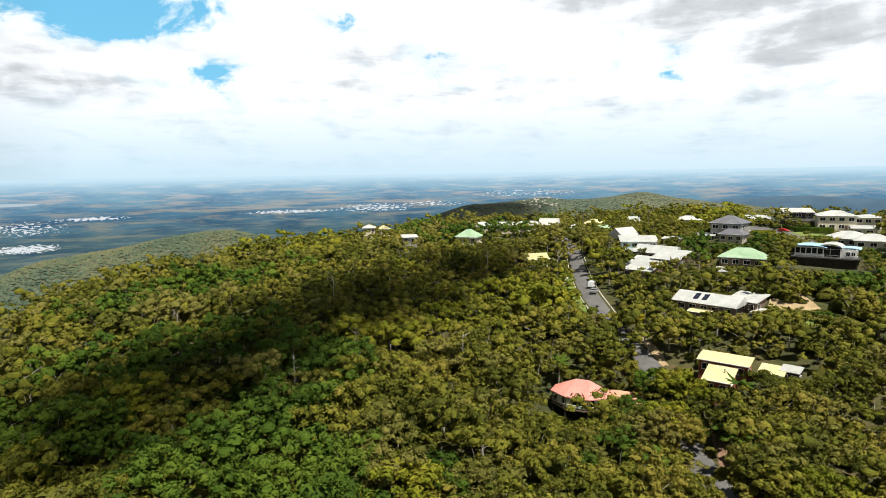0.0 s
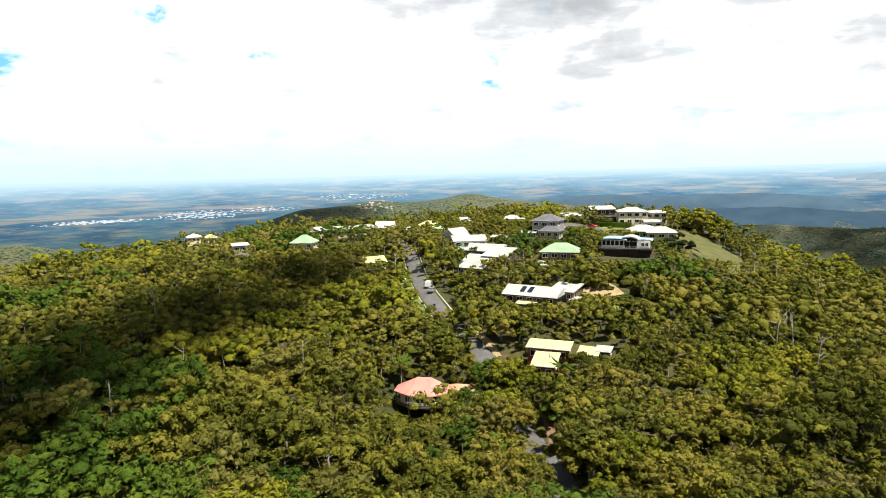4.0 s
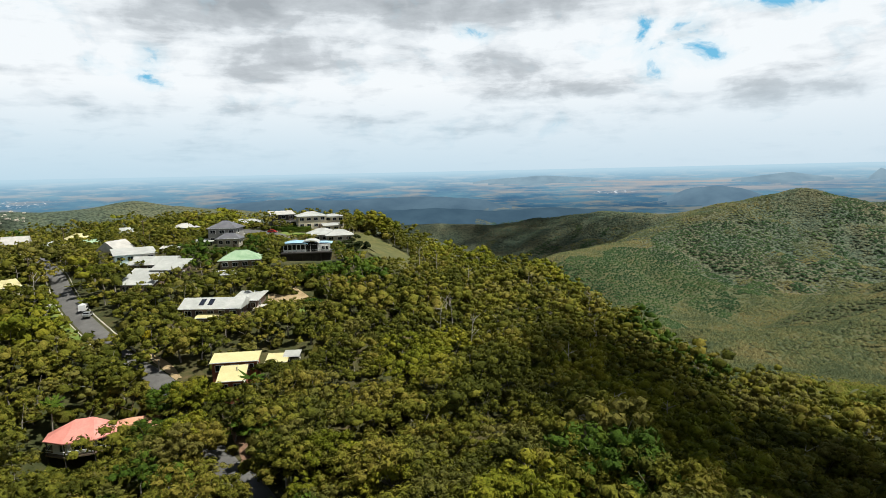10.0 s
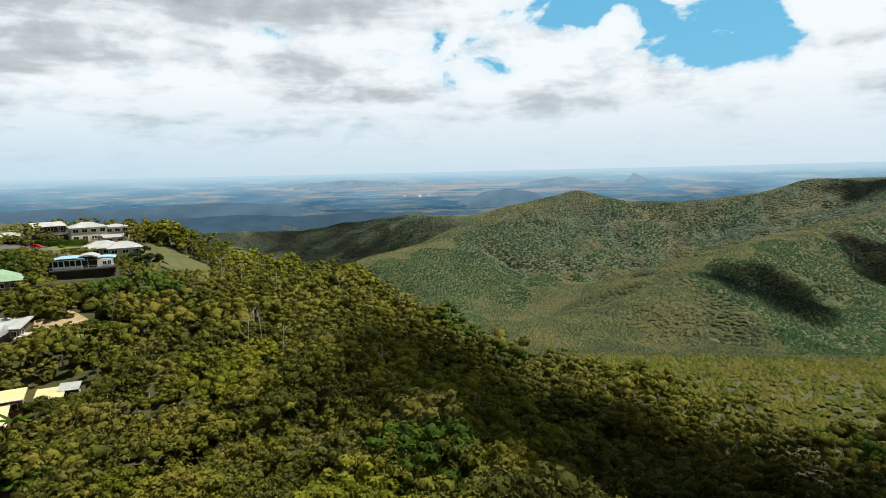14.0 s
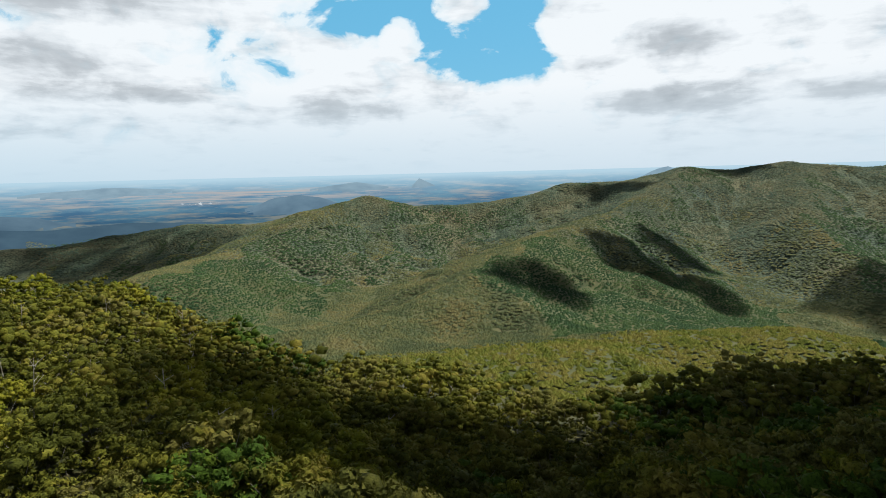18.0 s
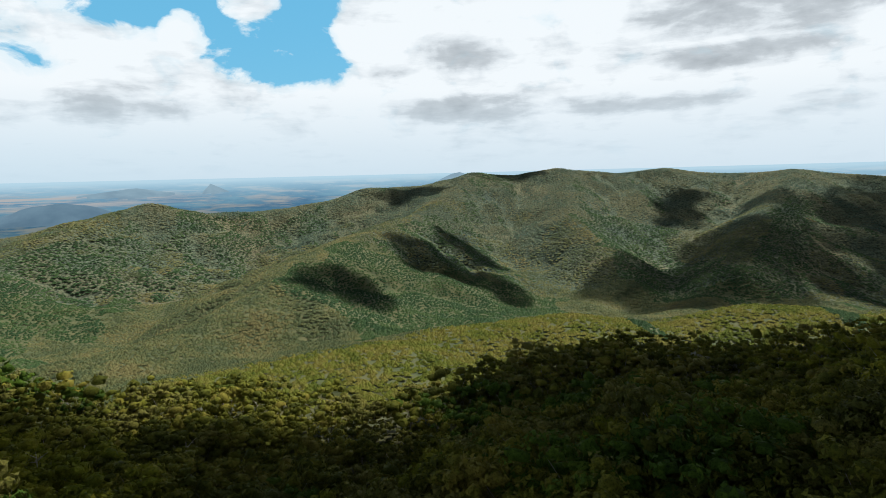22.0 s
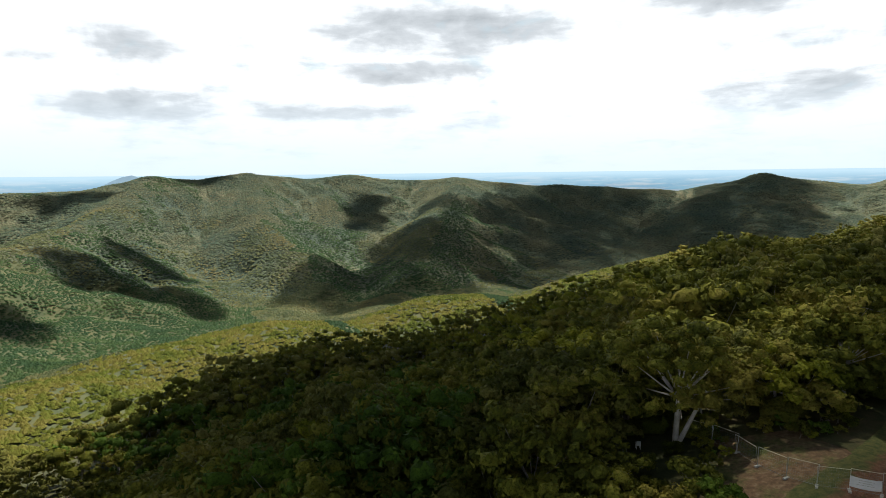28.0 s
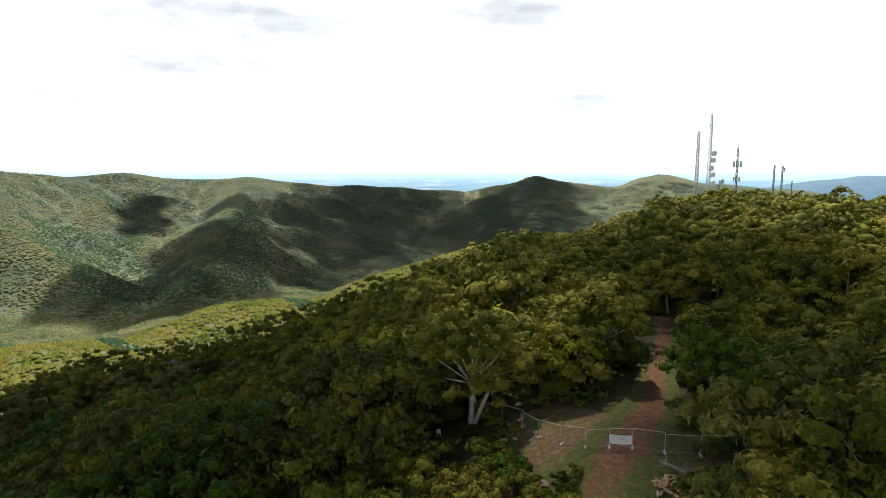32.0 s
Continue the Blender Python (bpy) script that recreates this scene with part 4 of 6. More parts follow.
for lab, b, r, t, w, d, e, ri, rm, gb in (
        ("white roofed bungalow on the ridge", 3.9, 300, 10, 9.3, 7, 19.6, 1.8, ROOF_WHITE, False),
        ("white iron-roofed cottage half hidden by trees", 6.2, 306, -14, 8.4, 6, 19.4, 1.4, ROOF_WHITE, True),
        ("long white roofed house on the ridge", 8.4, 308, 5, 13.5, 7, 19.2, 1.8, ROOF_WHITE, False),
        ("grey gabled house on the ridge", 10.4, 305, -10, 8.9, 7, 19.6, 3.0, ROOF_STONE, True),
        ("white hip-roofed house beyond the road", 13.1, 300, 0, 8.7, 7, 18.6, 1.5, ROOF_WHITE, False),
        ("cream roofed house on the ridge top", 14.7, 313, 8, 9.9, 7, 19.4, 2.2, ROOF_CREAM, False),
        ("pale roofed house behind tall trees", 18.6, 314, 0, 10, 7, 20.6, 2.4, ROOF_WHITE, True),
        ("green hip-roofed house among dark trees", 2.6, 262, -20, 9.5, 8, 18.0, 3.2, ROOF_GREEN, False),
        ("white house at the far end of the ridge", -7.2, 300, 0, 5.7, 6, 19.6, 1.6, ROOF_WHITE, False),
        ("small cream roofed house on the ridge", -5.7, 300, 12, 4.5, 5, 18.9, 1.4, ROOF_CREAM, True),
        ("cream roofed cottage beside the road", 9.1, 226, 20, 7.6, 6, 13.0, 2.0, ROOF_CREAM, True)):
    house(lab, b, r, t, w, d, e, ri, rm, WALL_CREAM, gable=gb, cols=3)
house("narrow green iron-roofed shed", 15.8, 285, 40, 5, 5, 17.6, 3.2, ROOF_GREEN, WALL_STONE, shed=1, cols=2)
house("plain grey metal shed among trees", -3.3, 246, 8, 5.6, 5, 19.9, .6, ROOF_STONE, WALL_GREY, shed=1, cols=2)
# brick house with two cream skillion roofs
house("red brick house with a long cream skillion roof", 26.4, 130, -12, 9.2, 4.0, 6.5, .7, ROOF_CREAM, WALL_BRICK, shed=1, over=.4, cols=3)
hh, tt = house("red brick wing with a square cream roof", 26.0, 123.5, -12, 4.9, 5.0, 4.7, 1.5, ROOF_CREAM, WALL_BRICK, shed=1, over=.3, cols=2)
part("flue", rod((.8, .6, tt + .6), (.8, .6, tt + 1.8), .12), STEEL_DARK, hh)
house("cream roofed outbuilding beside a brick house", 30.2, 135, -12, 4.4, 3.4, 3.7, .9, ROOF_CREAM, WALL_CREAM, shed=1, over=.3, cols=2)
house("small white carport with a curved iron roof", 31.6, 136, -12, 3.4, 3, 4.3, .5, ROOF_WHITE, WALL_DARK, shed=1, over=.2, cols=2)
house("low shed with a cream roof under the trees", 27.6, 112, 0, 3.0, 2.6, 1.9, .5, ROOF_CREAM, WALL_STONE, shed=1, over=.3, cols=2)
# long white house with roof panels
lw, lt = house("long low house with a broad white iron roof", 25.0, 168, -22, 15, 8.5, 11.0, 2.0, ROOF_WHITE, WALL_BROWN, gable=True, over=.9, cols=5)
for i in range(2):
    sp = part("solar_panel", boxes((0, 0, 0, 1.3, 2.9, .09)), SOLAR, lw, "dark glass roof panel")
    sp.location, sp.rotation_euler = (-2.6 + 2.3 * i, -2.3, lt + 1.28), (math.atan2(2.0, 5.1), 0, 0)
house("white roofed end wing of a long house", 28.0, 171, -22, 6.5, 7, 11.6, 1.1, ROOF_WHITE, WALL_BROWN, shed=1, over=.7, cols=3)
house("pale roofed porch of a long house", 24.2, 163, -22, 5.5, 3, 9.0, .6, ROOF_CREAM, TIMBER, shed=1, over=.2, cols=2)


def pink_house():
    b, r = 13.6, 125
    floor_z = -4.4
    g = min(ground_at(*spot(b + k, r + e)) for k in (-3, 0, 3) for e in (-5, 5)) - 3.0
    h = thing("house", "raised house with a pink many-sided iron roof", "house", b, r, g, -14, "houses on the hill")
    z = floor_z - g
    ring = lambda rr, zz, n=8: [(rr * 1.15 * math.cos(2 * math.pi * (i + .5) / n), rr * .8 * math.sin(2 * math.pi * (i + .5) / n), zz) for i in range(n)]
    bm = bmesh.new()
    e = [bm.verts.new(p) for p in ring(5.9, z + 2.7)]
    lo = [bm.verts.new(p) for p in ring(5.9, z + 2.48)]
    t = [bm.verts.new((-1.2, .3, z + 5.3)), bm.verts.new((1.8, .3, z + 5.3))]
    for i in range(8):
        j = (i + 1) % 8
        bm.faces.new((lo[i], lo[j], e[j], e[i]))
    idx = [1 if math.cos(2 * math.pi * (i + .5) / 8) > 0 else 0 for i in range(8)]
    for i in range(8):
        j = (i + 1) % 8
        bm.faces.new((e[i], e[j], t[idx[i]]) if idx[i] == idx[j] else (e[i], e[j], t[idx[j]], t[idx[i]]))
    bm.faces.new(lo[::-1])
    part("roof", bm, ROOF_PINK, h, "pink painted iron roof in facets")
    part("wall", solid([ring(4.6, z), ring(4.6, z + 2.6)]), WALL_WHITE, h)
    part("deck", solid([ring(5.7, z - .25), ring(5.7, z)]), TIMBER, h)
    for i in range(8):
        x, y, _ = ring(5.4, 0)[i]
        part("post", rod((x, y, 0), (x, y, z + 2.5), .11), WALL_DARK, h)
        x2, y2, _ = ring(5.6, 0)[(i + 1) % 8]
        x1, y1, _ = ring(5.6, 0)[i]
        part("railing", rods(((x1, y1, z + 1), (x2, y2, z + 1), .05), ((x1, y1, z + .55), (x2, y2, z + .55), .03)), TRIM_WHITE, h)
        a = 2 * math.pi * (i + 1) / 8
        window(h, 4.6 * 1.15 * .93 * math.cos(a), 4.6 * .8 * .93 * math.sin(a), z + 1.3, 2.0, 1.5, math.degrees(a) + 90)
    w = part("wing_wall", boxes((9.0, 1.2, z / 2 + 1.1, 6.5, 4.2, z + 2.2)), WALL_CREAM, h)
    rf = part("wing_roof", hip_roof(8.4, 5.4, 1.3), ROOF_TERRA, h, "faded terracotta wing roof")
    rf.location = (8.9, 1.2, z + 2.5)
    part("vent", boxes((4.9, -.6, z + 3.5, 1.1, .8, .5), (4.9, -.6, z + 3.85, 1.3, 1.0, .12)), TRIM_WHITE, h)


pink_house()


def arch_house():
    """House on stilts with curved blue roofs and an arched glass front."""
    b, r, fz = 33.6, 231, 16.6
    g = min(ground_at(*spot(b + k, r + e)) for k in (-2.4, 0, 2.4) for e in (-6, 4)) - .5
    h = thing("house", "white house with curved blue roof on dark stilts", "house", b, r, g, -6, "houses on the hill")
    z = fz - g
    part("wall", boxes((4.0, 1.2, z + 1.3, 8.6, 7, 2.6)), WALL_WHITE, h)
    part("glazed_wing", boxes((-4.6, .6, z + 1.55, 8.2, 8, 3.1)), GLASS, h, "dark glazed wing between white posts")
    part("post_frame", boxes((-4.6, -3.42, z + 2.95, 8.4, .2, .3), (-4.6, -3.42, z + .5, 8.4, .14, .9), *[(x, -3.44, z + 1.5, .26, .24, 3.0) for x in (-8.7, -7.2, -5.6, -4.0, -2.4, -.7)]), TRIM_WHITE, h, "white posts and rails")
    n = 12
    def vault(cx, half, y0, y1, base, rise, mat, label):
        arc = [(cx + half * math.cos(math.pi * i / n), base + rise * math.sin(math.pi * i / n)) for i in range(n + 1)]
        prof = arc + [(x, zz - .2) for x, zz in arc[::-1]]
        part("roof", solid([[(x, y, zz) for x, zz in prof] for y in (y0, y1)]), mat, h, label)
    vault(-4.6, 5.0, -4.2, 5.2, z + 3.05, .65, ROOF_BLUE, "curved blue iron roof")
    vault(5.6, 3.6, -1.4, 5.2, z + 2.75, .45, ROOF_BLUE, "curved blue iron roof")
    vault(1.2, 3.3, -3.6, 5.0, z + 3.0, 1.35, ROOF_WHITE, "curved white iron roof over the arch")
    arc = [(1.2 + 2.7 * math.cos(math.pi * i / n), -3.1, z + 2.7 + 1.1 * math.sin(math.pi * i / n)) for i in range(n + 1)]
    base = [(-1.5, -3.1, z + .1)] + [(3.9, -3.1, z + .1)]
    ring = [base[1]] + arc + [base[0]]
    part("arch_window", solid([ring, [(x, y + .12, zz) for x, y, zz in ring]]), GLASS, h, "large arched dark glass front")
    part("arch_frame", boxes((-1.7, -3.15, z + 1.4, .3, .3, 2.8), (4.1, -3.15, z + 1.4, .3, .3, 2.8), (1.2, -3.2, z + 1.5, .08, .1, 3.2), (1.2, -3.2, z + 2.6, 5.3, .1, .08)), TRIM_WHITE, h)
    for x in (6.0, 7.4):
        window(h, x, -2.36, z + 1.3, 1.0, 1.2)
    part("deck", boxes((0, -1.0, z - .2, 19, 10, .4)), WALL_DARK, h)
    part("railing", rods(((-9.4, -5.9, z + 1), (9.4, -5.9, z + 1), .05), ((-9.4, -5.9, z + .5), (9.4, -5.9, z + .5), .03), *[((x, -5.9, z), (x, -5.9, z + 1), .04) for x in np.arange(-9.4, 9.5, 1.88)]), STEEL_DARK, h)
    for x in np.linspace(-8.8, 8.8, 6):
        for y in (-5.4, 0, 3.5):
            part("stilt", rod((x, y, 0), (x, y, z - .2), .16), WALL_DARK, h)
    part("undercroft", boxes((0, .2, z / 2 - .2, 17, 8, z - .3)), WALL_DARK, h)


arch_house()


def hedge(bearing, r, turn, w, d, hgt, leaf=None, label="clipped dark green garden hedge"):
    leaf = leaf or LEAF_GREEN
    rng = np.random.default_rng(int(bearing * 100))
    x, y = spot(bearing, r)
    h = thing("hedge", label, "hedge", bearing, r, None, turn, "clipped hedges")
    part("foliage", boxes((0, 0, hgt / 2 - .2, w, d, hgt + .4)), leaf, h)
    me = leaf_shell(rng, w, d, hgt, leaf)
    o = new("leaves", me)
    o.parent = h


def leaf_shell(rng, w, d, hgt, leaf):
    n = int((w * d + 2 * w * hgt) * 14)
    c = np.stack([rng.uniform(-w / 2, w / 2, n), rng.uniform(-d / 2, d / 2, n), rng.uniform(.1, hgt, n)], 1)
    face = rng.integers(0, 3, n)
    c[face == 0, 2] = hgt + .03
    c[face == 1, 1] = -d / 2 - .03
    c[face == 2, 0] = np.where(rng.uniform(size=(face == 2).sum()) < .5, -w / 2 - .03, w / 2 + .03)
    o = rng.normal(size=(n, 3, 3)) * .16
    v = (c[:, None] + o).reshape(-1, 3)
    return tri_mesh("leaves", v, np.arange(n * 3).reshape(-1, 3), (leaf,))


hedge(32.6, 274, 10, 13, 1.6, 2.0)
hedge(31.4, 283, 10, 12, 1.6, 1.6)
hedge(33.0, 258, 0, 8, 1.5, 1.5)
hedge(31.0, 181, -8, 11, 1.3, 1.3, LEAF_YELLOW, "low yellow-leaved hedge along a yard")
hedge(18.6, 163, 20, 6, 2.0, 1.8, LEAF_YELLOW, "yellow-leaved garden shrubs beside the road")
hedge(28.9, 258, 30, 9, 1.6, 1.6, LEAF_BRIGHT, "bright green shrubs round the turning circle")


def power_pole(bearing, r, tall):
    p = thing("power_pole", "grey timber power pole with a crossarm", "power pole", bearing, r, None, 25, "power poles")
    part("pole", rod((0, 0, -.5), (0, 0, tall), .16, .11, 8), TIMBER, p)
    part("crossarm", boxes((0, 0, tall - .7, 2.4, .12, .14)), TIMBER, p)
    for x in (-1.05, -.4, .4, 1.05):
        part("insulator", rod((x, 0, tall - .63), (x, 0, tall - .38), .06, .04, 6), TRIM_WHITE, p)


power_pole(13.6, 286, 11)
power_pole(19.5, 258, 10)
power_pole(11.0, 236, 9.5)

slab = thing("concrete_slab", "pale bare concrete slab in a sandy yard", "slab", 29.9, 166, None, -18)
part("slab", boxes((0, 0, .3, 8.5, 6.0, .5)), CONCRETE, slab)
part("edge", boxes((0, -3.05, .15, 8.7, .12, .5)), WALL_STONE, slab)
wall_ = thing("retaining_wall", "low white retaining wall beside the road", "wall", 12.1, 206, None, 78)
part("wall", boxes((0, 0, .35, 9, .3, 1.1)), WALL_WHITE, wall_)
part("capping", boxes((0, 0, .93, 9.2, .42, .1)), CONCRETE, wall_)


def car(label, bearing, r, turn, paint, z_up=0.3, van=False):
    c = thing("car", label, "car", bearing, r, None, turn, "parked cars")
    c.location.z += z_up
    prof = [(-2.1, .35), (-2.15, .75), (-1.2, .9), (-.6, 1.42), (1.1, 1.45), (1.75, .95), (2.1, .85), (2.1, .35)] if not van else \
        [(-2.3, .35), (-2.3, .95), (-1.7, 1.2), (-1.2, 1.95), (2.2, 1.98), (2.3, .9), (2.3, .35)]
    part("body", solid([[(-.86 * k, x * .98, z) for x, z in prof] if abs(k) == 1 else [(-.8 * k, x, z) for x, z in prof] for k in (-1, 1)]), paint, c)
    part("windscreen", boxes((0, -.95, 1.18, 1.5, .1, .42)), GLASS, c)
    part("rear_window", boxes((0, 1.5, 1.2, 1.45, .1, .4)), GLASS, c)
    for s in (-1, 1):
        part("side_window", boxes((s * .87, .2, 1.18, .04, 1.7, .36)), GLASS, c)
        part("headlight", boxes((s * .6, -2.13, .68, .35, .08, .16)), TRIM_WHITE, c)
        for y in (-1.3, 1.3):
            w = part("wheel", rod((s * .7, y, .33), (s * .9, y, .33), .33, sides=12), RUBBER, c)
            part("rim", rod((s * .89, y, .33), (s * .92, y, .33), .2, sides=10), CAR_SILVER, w)


car("small red hatchback parked on the hilltop road", 30.4, 270, 60, CAR_RED)
car("white van parked at the kerb", 14.5, 194, 165, CAR_WHITE, van=True)
car("silver sedan parked behind a white van", 14.75, 188, 165, CAR_SILVER)


def pool():
    p = thing("swimming_pool", "small turquoise swimming pool beside a white house", "pool", 17.7, 224, 16.6, 6)
    part("water", boxes((0, 0, 0, 3.2, 4, .1)), POOL, p)
    part("surround", boxes((0, -2.5, -.8, 5.2, 1, 1.9), (0, 2.5, -.8, 5.2, 1, 1.9), (-2.1, 0, -.8, 1, 4, 1.9), (2.1, 0, -.8, 1, 4, 1.9)), CONCRETE, p)


pool()


# ---- the radio masts ----
def lattice(name, label, bearing, r, tall, base, top, mat, sides=3, bays=16, solid_face=False):
    m = thing(name, label, "radio mast", bearing, r, None, 15 * sides, "radio masts")
    w = [2 * math.pi * i / sides for i in range(sides)]
    ring = lambda f: [(math.cos(a) * (base + (top - base) * f), math.sin(a) * (base + (top - base) * f), tall * f - .5 * (1 - f)) for a in w]
    lo, hi = ring(0), ring(1)
    for a, b in zip(lo, hi):
        part("leg", rod(a, b, .13, .08), mat, m)
    for k in range(bays):
        p, q = ring(k / bays), ring((k + 1) / bays)
        bars = []
        for i in range(sides):
            j = (i + 1) % sides
            bars += [(p[i], q[j], .06), (p[j], q[i], .06), (q[i], q[j], .05)]
        part("bracing", rods(*bars), mat, m)
    return m


def dish(m, x, z, r, mat=TRIM_WHITE, y=-.5):
    d = part("dish", rod((x, y, z), (x, y - .55, z), r, r * .96, 14), mat, m, "white drum antenna")
    part("bracket", rods(((0, 0, z), (x, y, z), .07)), STEEL_DARK, d)


m1 = lattice("radio_mast", "slender reddish lattice radio mast", 177.5, 262, 33, .85, .55, RUST, 4, 22)
for z in (13, 17, 20, 27):
    part("antenna", boxes((-.9, -.4, z, .5, .4, 1.1)), TRIM_WHITE, m1)
m2 = lattice("radio_mast", "tall grey lattice mast with drum antennas", 178.5, 258, 38.5, 1.0, .45, GALV, 3, 24)
for z, r_, s in ((23.2, 1.2, 1), (20.6, 1.1, .9), (17.4, 1.15, .3), (14.8, 1.1, .9), (11.4, 1.2, 1.1)):
    dish(m2, 1.3 * s, z, r_)
for z in (28, 31, 34, 37):
    part("antenna", rods(((-.2, 0, z), (-1.0, -.2, z + .4), .06), ((-1.0, -.2, z - .6), (-1.0, -.2, z + 1.2), .08)), GALV, m2)
m3 = lattice("radio_mast", "short mast ringed with panel antennas", 180.7, 266, 24, .5, .3, STEEL_DARK, 3, 12)
for k in range(6):
    a = k * math.pi / 3
    part("antenna", boxes((1.5 * math.cos(a), 1.5 * math.sin(a), 17.5, .3, .3, 2.4)), GALV, m3)
    part("antenna", boxes((1.2 * math.cos(a), 1.2 * math.sin(a), 11.5, .25, .25, 1.8)), GALV, m3)
part("spike", rod((0, 0, 24), (0, 0, 26), .07), STEEL_DARK, m3)
m4 = lattice("radio_mast", "small dark lattice mast above the trees", 183.55, 270, 17, .35, .3, STEEL_DARK, 3, 10)
m5 = lattice("radio_mast", "small mast with a side antenna", 184.15, 270, 17, .35, .3, STEEL_DARK, 3, 10)
part("antenna", boxes((.9, 0, 15.5, .5, .4, 1.6)), GALV, m5)
m6 = lattice("radio_mast", "thin short pole mast above the trees", 184.9, 275, 12, .2, .15, STEEL_DARK, 3, 8)
m7 = lattice("radio_mast", "short stub mast with a round dish", 179.4, 262, 12, .35, .3, STEEL_DARK, 3, 8)
dish(m7, .2, 11.5, 1.1, GALV)


# ---- fence, logs and debris at the clearing ----
def fence_panel(x0, y0, x1, y1, slump=0.0):
    f = tagged(new("fence_panel"), "temporary steel mesh fence panel on concrete feet", "fence", "temporary fence panels")
    f.location = (x0, y0, ground_at(x0, y0) + .12)
    d = Vector((x1 - x0, y1 - y0, ground_at(x1, y1) - ground_at(x0, y0)))
    h = Vector((-d.y, d.x, 0)).normalized() * slump + Vector((0, 0, 2.1))
    part("top_rail", rods(((0, 0, 0) + np.array(h), np.array(d + h), .024)), RAIL, f)
    part("bottom_rail", rods((np.array(h * .08), np.array(d + h * .08), .016)), STEEL_DARK, f)
    part("post", rods(((0, 0, 0), np.array(h), .022)), GALV, f)
    part("post", rods((np.array(d), np.array(d + h), .022)), GALV, f)
    part("mesh", rods(*[(np.array(d * (i / 14)), np.array(d * (i / 14) + h), .003) for i in range(1, 14)], *[(np.array(h * (i / 7)), np.array(d + h * (i / 7)), .003) for i in range(1, 7)]), STEEL_DARK, f)
    a = math.degrees(math.atan2(d.y, d.x)) + 90
    part("foot", boxes((0, 0, .04, .7, .24, .16, a)), CONCRETE, f)
    return f, d, h


FENCE = ((27.0, -66.5), (23.6, -65.6), (20.4, -64.0), (17.6, -61.6), (14.6, -59.9), (11.9, -59.0), (9.5, -59.4), (7.3, -60.1), (4.2, -60.4), (.9, -61.4), (-2.3, -62.6))
for i, (a, b) in enumerate(zip(FENCE, FENCE[1:])):
    fence_panel(*a, *b, slump=.25 * math.sin(i * 2.1))
sheet = tagged(new("banner"), "white cloth banner tied to a mesh fence", "banner")
sheet.location = (9.5, -59.15, ground_at(9.5, -59.4) + .12)
rows_ = []
for i in range(13):
    u = i / 12
    sag = .12 * math.sin(math.pi * u)
    rows_.append([(-2.2 * u, -.68 * u + .06 + .03 * math.sin(9 * u), 1.62 - sag), (-2.2 * u, -.68 * u + .06, .62 - sag * .8)])
bm_ = bmesh.new()
vv = [[bm_.verts.new(p) for p in r_] for r_ in rows_]
for a, b in zip(vv, vv[1:]):
    bm_.faces.new((a[0], a[1], b[1], b[0]))
bmesh.ops.solidify(bm_, geom=bm_.faces[:], thickness=.02)
part("cloth", bm_, CLOTH, sheet)
part("lettering", boxes(*[(-1.1, -.27, 1.30 - .2 * k, 1.3 - .3 * (k % 2), .012, .025, 197) for k in range(3)]), CONCRETE, sheet, "faint grey lines of unreadable writing")


def log_pile():
    rng = np.random.default_rng(9)
    p = tagged(new("log_pile"), "heap of split pale-brown firewood logs", "log pile")
    x, y = 3.0, -54.6
    p.location = (x, y, ground_at(x, y))
    for k in range(120):
        h = rng.uniform(0, 1)
        a, rr = rng.uniform(0, 6.28), math.sqrt(rng.uniform()) * 2.1 * (1 - h * .75)
        c = np.array([rr * math.cos(a), rr * math.sin(a), .15 + h * 1.25])
        d = rng.normal(size=3) * np.array([1, 1, .45])
        d /= np.linalg.norm(d)
        part("log", rod(c - d * .26, c + d * .26, rng.uniform(.08, .15), rng.uniform(.07, .14), 5), LOGWOOD, p)


log_pile()


def fallen_log(x, y, bearing, length, rad, label):
    p = tagged(new("fallen_log"), label, "log", "fallen logs")
    p.location = (x, y, ground_at(x, y))
    rng = np.random.default_rng(int(abs(x) * 10))
    d = np.array([math.sin(radians(bearing)), math.cos(radians(bearing)), .04])
    part("trunk", rod(-d * length / 2 + (0, 0, rad), d * length / 2 + (0, 0, rad), rad, rad * .5, 8), DEADWOOD, p)
    for k in range(6):
        q = d * length * rng.uniform(-.1, .5) + (0, 0, rad)
        e = q + d * rng.uniform(.4, 1.4) + np.array([rng.uniform(-1, 1), rng.uniform(-1, 1), rng.uniform(-.1, .5)])
        part("branch", rod(q, e, rad * .4, rad * .12, 5), DEADWOOD, p)


fallen_log(2.75, -57.9, 116, 4.1, .2, "bleached grey fallen tree beside the fence")
fallen_log(2.5, -58.3, 103, 2.7, .11, "weathered fallen limb on the grass")
fallen_log(19.5, -79, 40, 3.0, .12, "pale fallen branch under the trees")
fallen_log(15.0, -74.0, 200, 2.2, .1, "thin pale dead branch on the ground")


def folding_chair(x, y, turn):
    """White plastic garden chair."""
    c = tagged(new("garden_chair"), "white plastic garden chair standing under the trees", "chair", "garden chairs")
    c.location, c.rotation_euler = (x, y, ground_at(x, y) + .1), (0, 0, radians(turn))
    part("seat", boxes((0, 0, .44, .5, .48, .05)), TRIM_WHITE, c)
    part("backrest", boxes((0, .24, .72, .5, .05, .5)), TRIM_WHITE, c)
    for sx in (-.22, .22):
        part("armrest", boxes((sx * 1.15, 0, .66, .05, .46, .04)), TRIM_WHITE, c)
        for sy in (-.2, .2):
            part("leg", boxes((sx, sy, .2, .05, .05, .5)), TRIM_WHITE, c)


folding_chair(30.6, -62.0, 40)
folding_chair(31.8, -61.0, 130)
folding_chair(19.0, -79.5, 10)


